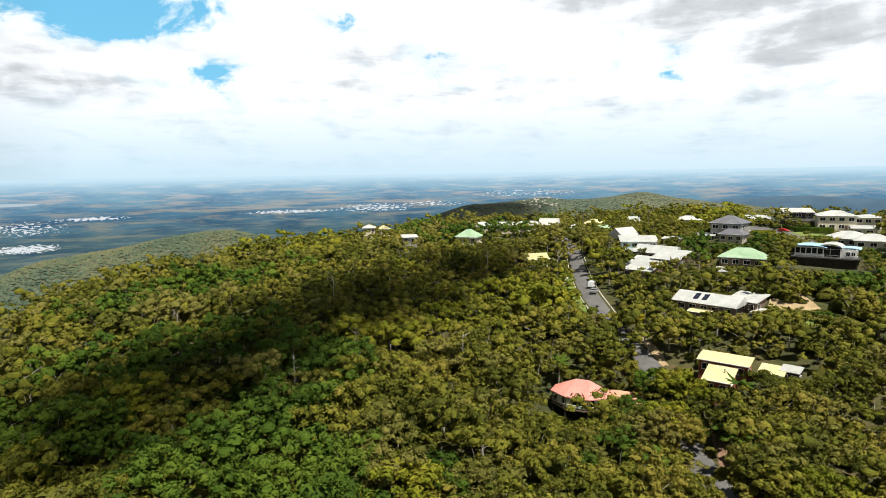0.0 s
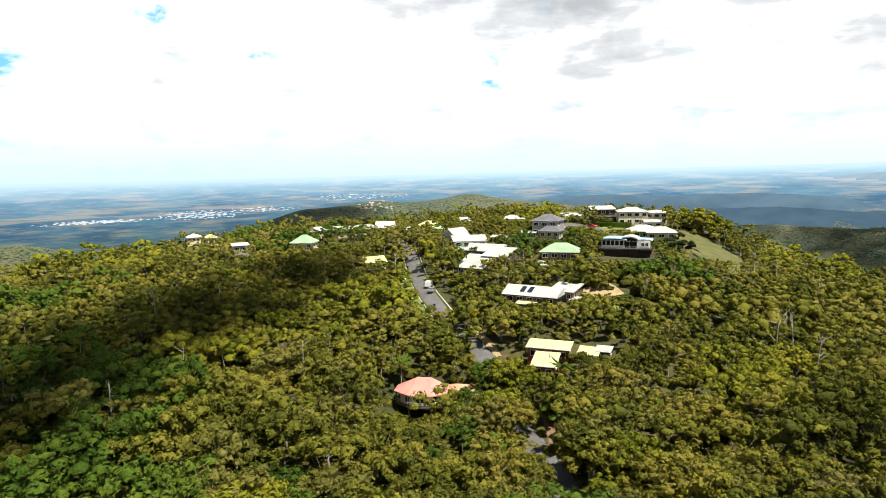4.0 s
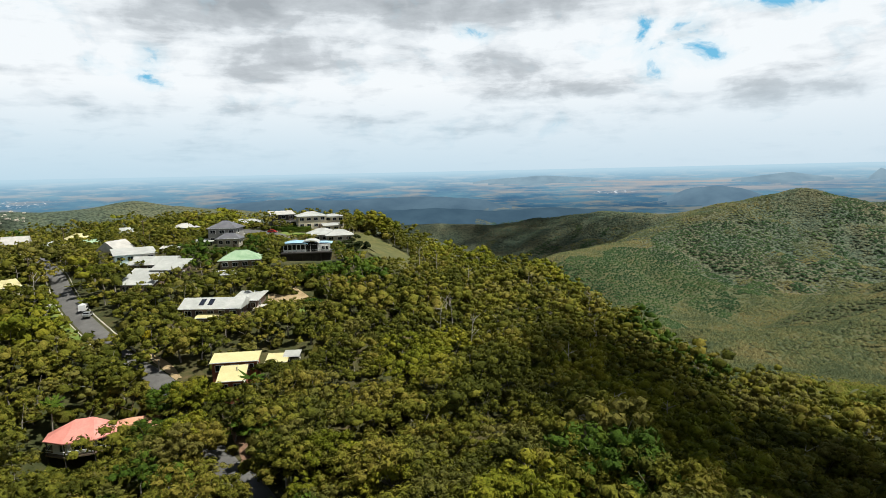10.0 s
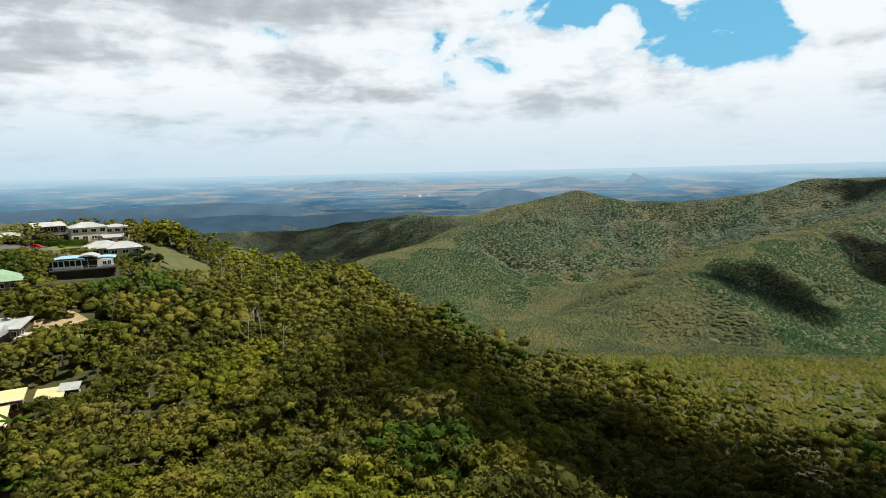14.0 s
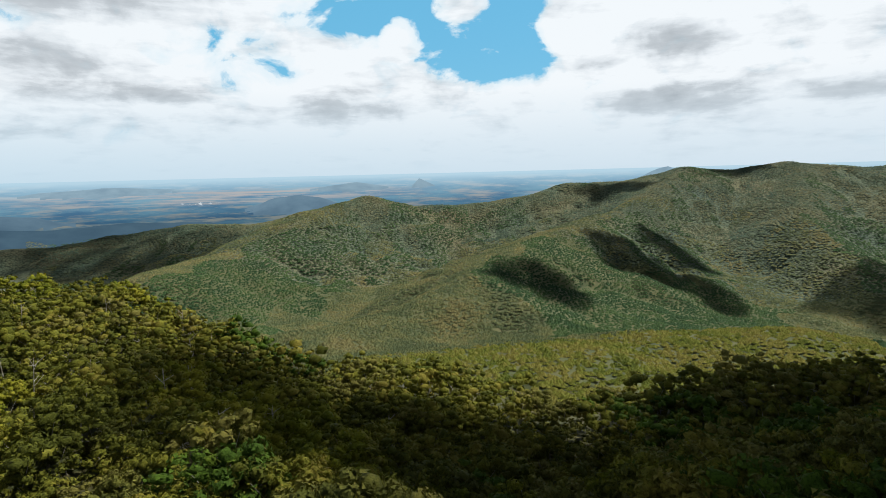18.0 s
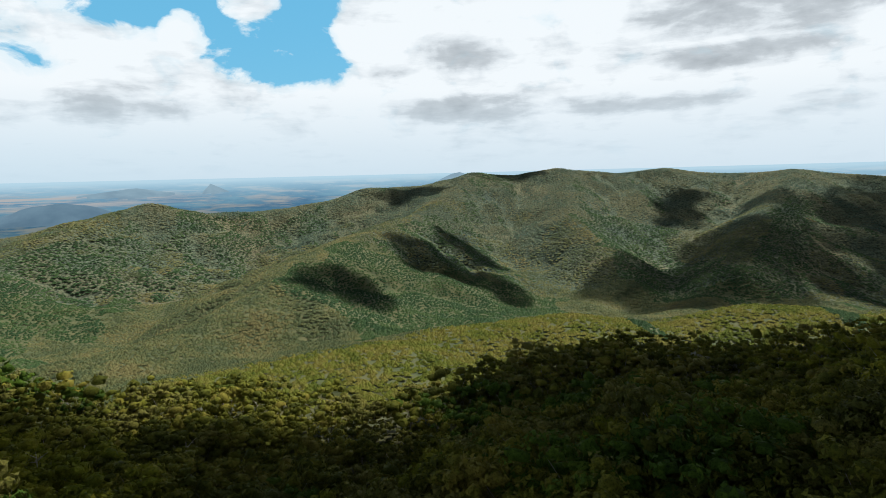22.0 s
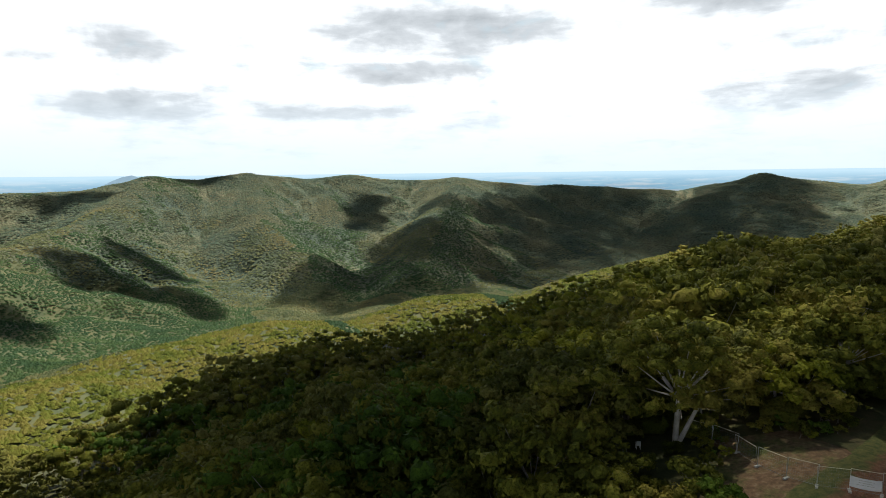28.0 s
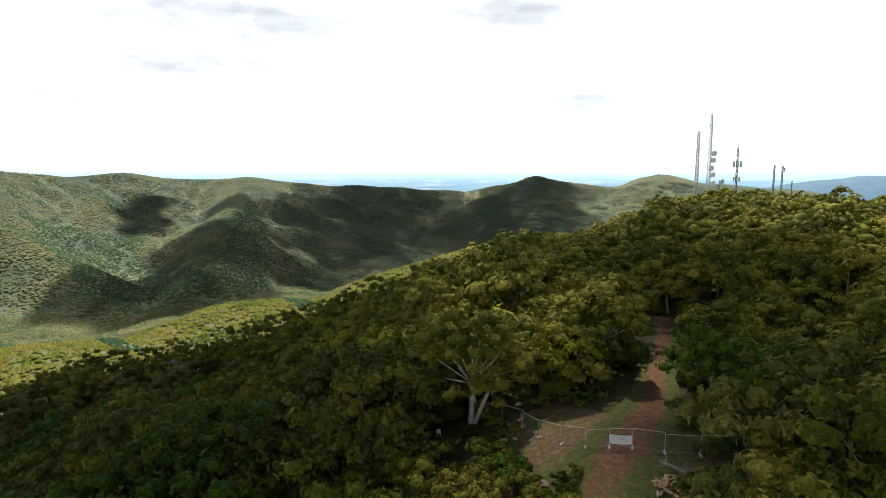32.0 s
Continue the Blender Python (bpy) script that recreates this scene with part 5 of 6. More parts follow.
def open_shelter(x, y, turn):
    """Small red-brown open shelter with pale posts, half hidden by bushes."""
    h = tagged(new("shelter"), "small red-brown open shelter with pale posts", "shelter")
    h.location, h.rotation_euler = (x, y, ground_at(x, y)), (0, 0, radians(turn))
    part("floor", boxes((0, 0, .1, 1.5, 1.2, .4)), TIMBER, h)
    part("rear_wall", boxes((0, .55, .75, 1.5, .08, 1.0)), WALL_BRICK, h)
    for sx in (-.7, .7):
        part("post", boxes((sx, -.55, .8, .07, .07, 1.5)), RAIL, h)
        part("post", boxes((sx, .5, .75, .07, .07, 1.4)), RAIL, h)
    part("rail", boxes((0, -.56, .85, 1.5, .05, .06)), RAIL, h)
    roof = part("roof", hip_roof(1.8, 1.5, .2, .08, shed=1), WALL_BROWN, h)
    roof.location = (0, 0, 1.55)


open_shelter(14.6, -51.2, 35)


# ---- trees ----
def ico(sub):
    bm = bmesh.new()
    bmesh.ops.create_icosphere(bm, subdivisions=sub, radius=1.0)
    v = np.array([x.co[:] for x in bm.verts])
    f = np.array([[x.index for x in t.verts] for t in bm.faces])
    bm.free()
    return v, f


ICO1, ICO2 = ico(1), ico(2)
# puffs are open below
ICO1 = (ICO1[0], ICO1[1][ICO1[0][ICO1[1]][:, :, 2].mean(1) > -.6])


def clump(rng, centre, radius, core, leaves, leaf):
    """One leafy cap at a bough's end: an uneven core, flat below, under a skin of leaf sprays."""
    v, f = core
    v = v * (1 + rng.uniform(-0.34, 0.26, (len(v), 1))) * rng.uniform(.8, 1.25, 3)
    v = np.where(v[:, 2:] < 0, v * np.array([1, 1, 0.35]), v * np.array([1, 1, 0.78])) * radius * (.72 if leaves > 20 else .82 if leaves else 1.0) + centre
    if not leaves:
        return [(v, f)]
    d = rng.normal(size=(leaves, 3))
    d[:, 2] = np.abs(d[:, 2]) * 1.2 - 0.25
    d /= np.linalg.norm(d, axis=1)[:, None]
    p = centre + d * np.array([1, 1, 0.78]) * radius * rng.uniform(0.80, 1.20, (leaves, 1))
    side = np.cross(d, rng.normal(size=(leaves, 3)))
    side /= np.linalg.norm(side, axis=1)[:, None] + 1e-9
    other = np.cross(d, side) + d * rng.uniform(-0.7, 0.7, (leaves, 1))
    s = leaf * rng.uniform(0.6, 1.4, (leaves, 1))
    lv = np.stack([p - side * s * 0.5 - other * s * 0.4, p + side * s * 0.5 - other * s * 0.3, p + other * s * 0.7], 1).reshape(-1, 3)
    lf = np.arange(leaves * 3).reshape(-1, 3)
    return [(v, f), (lv, lf)]


def merge(parts):
    vs, fs, k = [], [], 0
    for v, f in parts:
        vs.append(v)
        fs.append(f + k)
        k += len(v)
    return np.concatenate(vs), np.concatenate(fs)


def limb(p0, p1, r0, r1, sides=5):
    """A tapered stick from p0 to p1."""
    p0, p1 = np.array(p0, float), np.array(p1, float)
    d = (p1 - p0) / np.linalg.norm(p1 - p0)
    a = np.cross(d, [0.3, 0.9, 0.1])
    a /= np.linalg.norm(a)
    b = np.cross(d, a)
    w = np.linspace(0, 2 * math.pi, sides, endpoint=False)
    ring = np.cos(w)[:, None] * a + np.sin(w)[:, None] * b
    v = np.concatenate([p0 + ring * r0, p1 + ring * r1])
    f = []
    for i in range(sides):
        j = (i + 1) % sides
        f += [(i, j, sides + j), (i, sides + j, sides + i)]
    return v, np.array(f)


def tree_shape(seed, tall, wide, clumps, core, leaves, leaf, puff=0.25, low=0.34):
    """Gum tree of a given height and spread: bent trunk, limbs, and at each limb's end a bough domed with caps of leaves. Returns wood and crown."""
    rng = np.random.default_rng(seed)
    fork = np.array([rng.uniform(-.5, .5), rng.uniform(-.5, .5), tall * (low - (.16 if low > .45 else .03) + rng.uniform(-.05, .05))])
    wood = [limb((0, 0, -0.6), fork, 0.026 * tall, 0.018 * tall, 5)]
    crown = []
    heads = max(4, round(clumps / 5.5))
    each = max(2, clumps // heads)
    for k in range(heads):
        a = k * 2.39996 + rng.uniform(-.5, .5)
        h = 1 - (k + .5) / heads
        out = wide * (0.18 + 0.72 * math.sqrt(max(0.0, 1 - h * h))) * rng.uniform(.7, 1.05)
        hub = np.array([math.cos(a) * out, math.sin(a) * out, tall * (low + (.79 - low) * h + rng.uniform(-.08, .08))])
        bough = wide * rng.uniform(.27, .46)
        if k % 2 == 0 or heads > 5:
            wood.append(limb(fork, hub, 0.009 * tall, 0.003 * tall, 3))
        for j in range(each):
            up = 1 - (j + rng.uniform(.2, .8)) / each * 1.1
            w = j * 2.39996 + a
            flat = math.sqrt(max(0.0, 1 - up * up))
            o = np.array([math.cos(w) * flat, math.sin(w) * flat, up * .8]) * bough * rng.uniform(.8, 1.15)
            crown += clump(rng, hub + o, wide * puff * rng.uniform(.6, 1.25), core, leaves, leaf)
    return merge(wood), merge(crown)


def place(shape, x, y, z, turn, size, squash=1.0):
    """Vertices of many copies of a shape, joined."""
    v, f = shape
    c, s = np.cos(turn), np.sin(turn)
    px = (v[None, :, 0] * c[:, None] - v[None, :, 1] * s[:, None]) * size[:, None] + x[:, None]
    py = (v[None, :, 0] * s[:, None] + v[None, :, 1] * c[:, None]) * size[:, None] + y[:, None]
    pz = v[None, :, 2] * (size * squash)[:, None] + z[:, None]
    V = np.stack([px, py, pz], -1).reshape(-1, 3)
    F = (f[None] + (np.arange(len(x)) * len(v))[:, None, None]).reshape(-1, 3)
    return V, F


def scatter(seed, step, r0, r1, a0, a1, jitter=0.45):
    rng = np.random.default_rng(seed)
    g = np.arange(-r1, r1, step)
    X, Y = np.meshgrid(g, g)
    X = X.ravel() + rng.uniform(-jitter, jitter, X.size) * step
    Y = Y.ravel() + rng.uniform(-jitter, jitter, Y.size) * step
    r, az = np.hypot(X, Y), np.degrees(np.arctan2(X, Y))
    az = np.where(az < -160, az + 360, az)
    k = (r > r0) & (r < r1) & (az > a0) & (az < a1)
    return X[k], Y[k], r[k], az[k], rng


SEEN_R = np.concatenate([np.arange(10, 470, 6.0), np.geomspace(475, 2800, 150)])
SEEN_A, SEEN_D = np.meshgrid(np.radians(np.arange(-44, 197, .5)), SEEN_R, indexing="ij")
SKYLINE = np.maximum.accumulate((height(SEEN_D * np.sin(SEEN_A), SEEN_D * np.cos(SEEN_A)) - CAM_Z) / SEEN_D, axis=1)


def in_view(x, y, z, top):
    """True where a top at that height rises over the ground in front of it."""
    r, az = np.hypot(x, y), np.degrees(np.arctan2(x, y))
    az = np.where(az < -160, az + 360, az)
    i = np.clip(np.round((az + 44) / .5).astype(int), 0, len(SKYLINE) - 1)
    j = np.clip(np.searchsorted(SEEN_R, r * .96) - 1, 0, len(SEEN_R) - 1)
    return (z + top - CAM_Z) / r > SKYLINE[i, j] - .004


# open ground: centre, half-size along and across, bearing; no tree stands here
OPEN = []
# camera sight lines to roads and houses, trees lowered: spot x, y, z, width
SIGHT_LANES = []

for i in range(len(ROAD) - 1):
    (xa, ya), (xb, yb) = ROAD[i], ROAD[i + 1]
    OPEN.append(((xa + xb) / 2, (ya + yb) / 2, math.hypot(xb - xa, yb - ya) / 2 + 2, 1.0 if 96 < ya < 160 and i != 4 else 1.7 if ya < 97 else 3.4, math.degrees(math.atan2(xb - xa, yb - ya))))
for i in range(len(TRACK) - 1):
    (xa, ya), (xb, yb) = TRACK[i], TRACK[i + 1]
    OPEN.append(((xa + xb) / 2, (ya + yb) / 2, math.hypot(xb - xa, yb - ya) / 2 + 1, 4.2 if ya < -72 else 8.0, math.degrees(math.atan2(xb - xa, yb - ya))))
OPEN += [(14, -60, 10, 10, 0), (2, -60, 6, 6, 0), (1.5, -53, 7, 6, 0)]
for ob in list(scene.objects):
    if ob.name.startswith("house") and ob.parent is None and "low shed" not in ob["label"]:
        roof = [c for c in ob.children if c.name.startswith("wall")][0]
        top = max(v.co.z for v in roof.data.vertices)
        wide = max(v.co.x for v in roof.data.vertices)
        deep = max(v.co.y for v in roof.data.vertices)
        gap = 3.4 if math.hypot(ob.location.x, ob.location.y) < 150 else 2.2
        OPEN.append((ob.location.x, ob.location.y, deep + gap, wide + gap, math.degrees(-ob.rotation_euler.z)))
        SIGHT_LANES.append((ob.location.x, ob.location.y, ob.location.z + max(top + (.3 if "brick" in ob["label"] else -.3), 0), wide * .75) + ((1,) if math.hypot(ob.location.x, ob.location.y) > 150 else ()))
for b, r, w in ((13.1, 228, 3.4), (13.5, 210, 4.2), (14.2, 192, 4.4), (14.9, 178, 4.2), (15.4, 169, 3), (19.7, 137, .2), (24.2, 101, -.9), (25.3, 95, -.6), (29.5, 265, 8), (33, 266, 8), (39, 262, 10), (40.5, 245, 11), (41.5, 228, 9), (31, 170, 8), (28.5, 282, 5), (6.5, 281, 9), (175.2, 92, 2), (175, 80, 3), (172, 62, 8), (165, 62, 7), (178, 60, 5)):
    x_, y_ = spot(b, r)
    SIGHT_LANES.append((x_, y_, ground_at(x_, y_) + .3, w))
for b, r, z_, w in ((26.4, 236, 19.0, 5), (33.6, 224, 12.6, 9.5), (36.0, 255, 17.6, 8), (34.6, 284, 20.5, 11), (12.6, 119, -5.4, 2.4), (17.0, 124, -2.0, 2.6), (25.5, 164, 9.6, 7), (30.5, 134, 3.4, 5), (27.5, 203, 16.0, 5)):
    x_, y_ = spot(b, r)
    SIGHT_LANES.append((x_, y_, z_, w))
OPEN += [(*spot(b, r), w, w, 0) for b, r, w in ((39.8, 262, 12), (41.2, 246, 14), (42.0, 230, 10), (38.6, 264, 7), (39.6, 256, 10), (40.6, 246, 11), (41.4, 234, 10), (29.8, 268, 9), (31.2, 252, 7), (28.3, 284, 6))]
# rocky gaps in the wood on the flank: bearing, distance
OUTCROPS = ((52, 150), (54.5, 128), (57, 119), (60, 113), (49, 172), (63, 106), (46.5, 192), (56, 146), (66, 100), (70, 96))
OPEN += [(*spot(b, r), 3.0, 2.4, b) for b, r in OUTCROPS]
OPEN += [(25, -60, 5, 5, 0)]
SIGHT_LANES.append((27.3, -64.5, ground_at(27.3, -64.5) + .8, 3.2))



def trimmed(x, y, tall, least=1.4):
    """Tree heights after clearing: 0 on open ground, lower where a tree would hide a house or the road from the camera.
    """
    tall = tall.copy()
    for cx, cy, a, b, turn in OPEN:
        c, s = math.cos(radians(turn)), math.sin(radians(turn))
        u, v = (x - cx) * s + (y - cy) * c, (x - cx) * c - (y - cy) * s
        tall[(np.abs(u) < a) & (np.abs(v) < b)] = 0
    g = height(x, y)
    r, az = np.hypot(x, y), np.arctan2(x, y)
    for tx, ty, tz, w, *loose in SIGHT_LANES:
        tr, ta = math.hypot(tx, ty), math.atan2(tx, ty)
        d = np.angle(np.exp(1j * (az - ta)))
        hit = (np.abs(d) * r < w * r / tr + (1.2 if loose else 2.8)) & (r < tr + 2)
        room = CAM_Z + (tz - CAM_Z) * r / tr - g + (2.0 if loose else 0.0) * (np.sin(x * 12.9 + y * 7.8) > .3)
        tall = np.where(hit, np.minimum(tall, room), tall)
    return np.where(tall < least, 0, tall)


def build_forest():
    x, y, r, az, rng = scatter(5, 5.65, 42, 470, -42, 196)
    k = r < knots(az, BROW_R) + 17
    k &= in_view(x, y, height(x, y), 11)
    k &= rng.uniform(size=len(x)) < 0.95
    x, y, r, az = x[k], y[k], r[k], az[k]
    tall = 5.4 + 6.6 * rng.uniform(size=len(x)) ** 1.4 + np.where(rng.uniform(size=len(x)) < .08, 2.5, 0.0)
    tall *= np.interp(az, (-40, 0, 10, 40, 60, 140, 160, 190), (1, .95, .85, .85, 1, 1, 1.12, 1.15))
    tall *= np.where((az > 163) & (r > 185), .62, 1.0)
    tall *= np.where((az > 143) & (az < 166) & (r < 67), .6, 1.0)
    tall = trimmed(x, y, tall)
    k = tall > 0
    x, y, r, az, tall = x[k], y[k], r[k], az[k], tall[k]
    z = height(x, y)
    order = np.argsort(r)
    near, rest = order[:300], order[300:]
    mats = (LEAF_OLIVE, LEAF_GREY, LEAF_OLIVE, LEAF_BRIGHT, LEAF_OLIVE, LEAF_GREEN, LEAF_OLIVE, LEAF_GREY)
    base = []
    for i in range(8):
        wood, crown = tree_shape(40 + i, 8.5, 4.7 + .5 * (i % 3), 44 + 6 * (i % 3), ICO1, 34, 0.40, .205)
        base.append((tri_mesh("trunk", *wood, (BARK,)), tri_mesh("crown", *crown, (mats[i],))))
    for j, i in enumerate(near):
        w, c = base[5 if az[i] < -8 and rng.uniform() < .62 else int(rng.integers(8))]
        t = tagged(new("gum_tree"), "olive-green gum tree with pale trunk on the hillside", "tree", "gum trees")
        t.location, t.rotation_euler = (x[i], y[i], z[i]), (0, 0, rng.uniform(0, 6.28))
        s = tall[i] / 8.5
        t.scale = (max(s, .72) * rng.uniform(.9, 1.12), max(s, .72) * rng.uniform(.9, 1.12), s)
        for nm, me in (("trunk", w), ("crown", c)):
            o = new(nm, me)
            o.parent = t
    # the rest of the wood on the home hill
    grove = np.sin(x / 31 + 1) * np.sin(y / 37) + .5 * np.sin(x / 13 - y / 11)
    kind = rng.integers(0, 4, len(rest))
    kind = np.where((grove[rest] > .75) & (az[rest] < 150) & (rng.uniform(size=len(rest)) < .7), 4, kind)
    kind = np.where((grove[rest] < -.7) & (rng.uniform(size=len(rest)) < .6), 5, kind)
    kind = np.where((kind == 3) & (grove[rest] > -.2), 6, kind)
    kind = np.where((az[rest] < -9) & (r[rest] < 150) & (rng.uniform(size=len(rest)) < .55), 4, kind)
    for mat, picks, label in ((LEAF_GREY, (6,), "grey-green gum trees among the olive ones"), (LEAF_OLIVE, (0, 1, 2, 3), "olive-green gum woodland covering the hill"), (LEAF_GREEN, (4,), "deep green broadleaf trees among the gums"), (LEAF_BRIGHT, (5,), "fresh yellow-green gum trees in the woodland")):
        crowns, woods = [], []
        for kk in picks:
            for r0, r1, caps, leaves, leaf, puff in ((0, 135, 20, 21, .44, .235), (135, 170, 18, 9, .58, .245), (170, 999, 13, 5, .75, .27)):
                wood, crown = tree_shape(80 + kk, 8.5, 4.5 + .5 * (kk % 3), caps, ICO1, leaves, leaf, puff)
                away = np.where(az[rest] > 152, np.minimum(r[rest], 168), r[rest])
                sel = rest[(kind == kk) & (away >= r0) & (away < r1)]
                spread = np.maximum(tall[sel] / 8.5, np.where((az[sel] > 163) & (r[sel] > 185), .55, .72))
                args = (x[sel], y[sel], z[sel], rng.uniform(0, 6.28, len(sel)), spread, tall[sel] / 8.5 / spread)
                crowns.append(place(crown, *args))
                woods.append(place(wood, *args))
        o = new("woodland", tri_mesh("woodland", *merge(crowns), (mat,)))
        tagged(o, label, "trees", kind="stuff")
        o = new("woodland_trunks", tri_mesh("woodland_trunks", *merge(woods), (BARK,)))
        tagged(o, "pale grey gum trunks and limbs", "tree trunks", kind="stuff")


    # low scrub between the trunks
    x, y, r, az, rng = scatter(17, 4.6, 45, 330, -42, 196)
    k = (r < knots(az, BROW_R) + 5) & (rng.uniform(size=len(x)) < .75)
    x, y = x[k], y[k]
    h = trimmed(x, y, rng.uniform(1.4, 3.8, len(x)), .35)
    k = h > 0
    x, y, h = x[k], y[k], h[k]
    parts = []
    for kk in range(3):
        q = np.random.default_rng(kk)
        shape = merge([piece for j in range(2) for piece in clump(q, q.uniform(-.5, .5, 3) * (1, 1, .3) + (0, 0, .4), .85, ICO1, 3, .5)])
        sel = np.arange(len(x)) % 3 == kk
        parts.append(place(shape, x[sel], y[sel], height(x[sel], y[sel]), rng.uniform(0, 6.28, sel.sum()), h[sel]))
    tagged(new("scrub", tri_mesh("scrub", *merge(parts), (LEAF_SCRUB,))), "low green scrub under the gum trees", "scrub", kind="stuff")


build_forest()


def dome(rng, sides=6, rounded=False):
    """A low crown for far slopes."""
    w = np.arange(sides) * 2 * math.pi / sides
    ring = np.stack([np.cos(w), np.sin(w), np.full(sides, -.35)], 1) * rng.uniform(.75, 1.25, (sides, 1))
    peak = [[rng.uniform(-.25, .25), rng.uniform(-.25, .25), rng.uniform(.7, 1.0)]]
    if not rounded:
        return np.concatenate([ring, peak]), np.array([(i, (i + 1) % sides, sides) for i in range(sides)])
    upper = np.stack([np.cos(w + .5) * .72, np.sin(w + .5) * .72, np.full(sides, .5)], 1) * rng.uniform(.8, 1.25, (sides, 1))
    tris = []
    for i in range(sides):
        j = (i + 1) % sides
        tris += [(i, j, sides + i), (j, sides + j, sides + i), (sides + i, sides + j, 2 * sides)]
    return np.concatenate([ring, upper, peak]), np.array(tris)


SPUR_R = ((60, 380), (70, 400), (90, 460), (98.7, 500), (102.6, 540), (117, 610), (134, 680), (152, 760), (160, 820))


# deeper green flanks, outlined to fit the camera's view: edge bearing by distance
GREEN_EDGE_A = ((640, 97), (690, 96), (780, 94.2), (850, 91), (900, 89.2), (1000, 91), (1300, 97.5))
GREEN_EDGE_B = ((1180, 124.5), (1230, 123.8), (1450, 121), (1700, 118), (1850, 117.6))


def build_range_trees():
    """Crowns on the wooded hills across the valley: gums on most slopes, deeper green forest on chosen flanks."""
    kinds = {"spur": [], "range": [], "gully": [], "far": []}
    for step, r0, r1, size in ((5.0, 330, 800, 3.9), (5.0, 800, 1300, 3.5), (7.2, 1300, 2750, 4.6)):
        x, y, r, az, rng = scatter(int(step * 10), step, r0, r1, -42, 196)
        k = (r > knots(az, BROW_R) + 22) & (rng.uniform(size=len(x)) < .95) & ((r < 1300) | (az > 50))
        x, y, r = x[k], y[k], r[k]
        z = height(x, y)
        k = in_view(x, y, z, 9) & ((r < 1300) | (z > np.interp(r, *zip(*BASE)) + 20) | (np.arctan2(x, y) > 1.7) | (y < 0))
        x, y, z, r = x[k], y[k], z[k], r[k]
        # how steeply the slope faces the deep green side
        green_aspect = math.radians(195)
        fall = (z - height(x + 14 * math.sin(green_aspect), y + 14 * math.cos(green_aspect))) / 14
        greener = (fall + .25 * (lattice_noise(x / 120, y / 120, 9) - .5) + .5 * (lattice_noise(x / 420, y / 420, 12) - .5) > .33) & (np.arctan2(x, y) > .9) & (r > 600)
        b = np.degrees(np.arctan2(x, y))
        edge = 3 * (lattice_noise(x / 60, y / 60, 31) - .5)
        greener |= (b > knots(r, GREEN_EDGE_A) + edge) & (b < 115 + 2 * edge) & (r < 1230 + 20 * edge) & (r > 640)
        greener |= (b > knots(r, GREEN_EDGE_B) + edge) & (b < knots(r, GREEN_EDGE_B) + 9 + edge) & (r < 1850) & (r > 1180)
        # the bright spur just below the home hill
        close = r < knots(np.degrees(np.arctan2(x, y)), SPUR_R) + rng.uniform(20, 90, len(x))
        kind = rng.integers(0, 6, len(x))
        for kk in range(6):
            q = np.random.default_rng(kk)
            shape = dome(q, 5 if r1 <= 1300 else 4, False)
            if r1 <= 800:
                shape = merge([(v * q.uniform(.5, .72) + q.uniform(-.62, .62, 3) * (1, 1, .35), t) for v, t in (dome(q) for _ in range(4))])
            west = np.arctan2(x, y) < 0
            # western and distant crowns take the haze-tinted leaves
            pale = ~west & ~greener & (r > 1450 + 500 * lattice_noise(x / 90, y / 90, 21))
            for name, pick in (("far", west | pale), ("gully", ~west & greener), ("spur", ~west & ~greener & close), ("range", ~west & ~pale & ~greener & ~close)):
                s = (kind == kk) & pick
                m = s.sum()
                args = (x[s], y[s], z[s] + size * rng.uniform(.0, .35, m), rng.uniform(0, 6.28, m), size * rng.uniform(.55, 1.3, m), .66 if r1 <= 800 else .52 if r1 <= 1300 else .40)
                kinds[name].append(place(shape, *args))
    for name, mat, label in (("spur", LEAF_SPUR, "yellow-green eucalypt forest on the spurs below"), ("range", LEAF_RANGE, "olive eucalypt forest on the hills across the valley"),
                             ("gully", LEAF_GULLY, "deep green forest on the flanks across the valley"), ("far", LEAF_FAR, "far eucalypt forest, its leaf colour tinted with haze")):
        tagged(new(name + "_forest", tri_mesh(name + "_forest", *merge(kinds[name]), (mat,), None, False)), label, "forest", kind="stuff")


build_range_trees()


# ---- single trees that stand out ----
def lone_tree(name, label, x, y, tall, wide, puffs, mat, seed, leaves=40, leaf=.4, puff=.2, bark=None, low=.34):
    wood, crown = tree_shape(seed, tall, wide, puffs, ICO2, leaves, leaf, puff, low)
    t = tagged(new(name), label, "tree")
    t.location = (x, y, ground_at(x, y))
    for nm, sh, m in (("trunk", wood, bark or BARK), ("crown", crown, mat)):
        o = new(nm, tri_mesh(nm, *sh, (m,)))
        o.parent = t
    return t


for k, (x, y, h) in enumerate(((15.6, -50.0, 3.6), (13.6, -49.6, 2.4), (17.5, -51.5, 4.4), (20.5, -52.5, 5.0), (10.6, -48.6, 2.6))):
    lone_tree("gum_sapling", "rounded young gum at the edge of the clearing", x, y, h, h * .5, 24, (LEAF_OLIVE, LEAF_BRIGHT, LEAF_GREEN)[k % 3], 390 + k, 40, .3, .26, low=.28)
hero = lone_tree("gum_tree", "big spreading gum tree with pale forked trunk", 27.3, -64.5, 15.5, 7.0, 110, LEAF_OLIVE, 301, 46, .36, .16, BARK_PALE, .40)
part("trunk", rod((-.2, 0, -.3), (-2.8, -1.2, 6.8), .3, .16, 8), BARK_PALE, hero)
lone_tree("gum_tree", "tall gum tree with a pale trunk beside the track", 14.0, -80, 13.0, 5.0, 64, LEAF_OLIVE, 302, puff=.2, bark=BARK_PALE, low=.5)
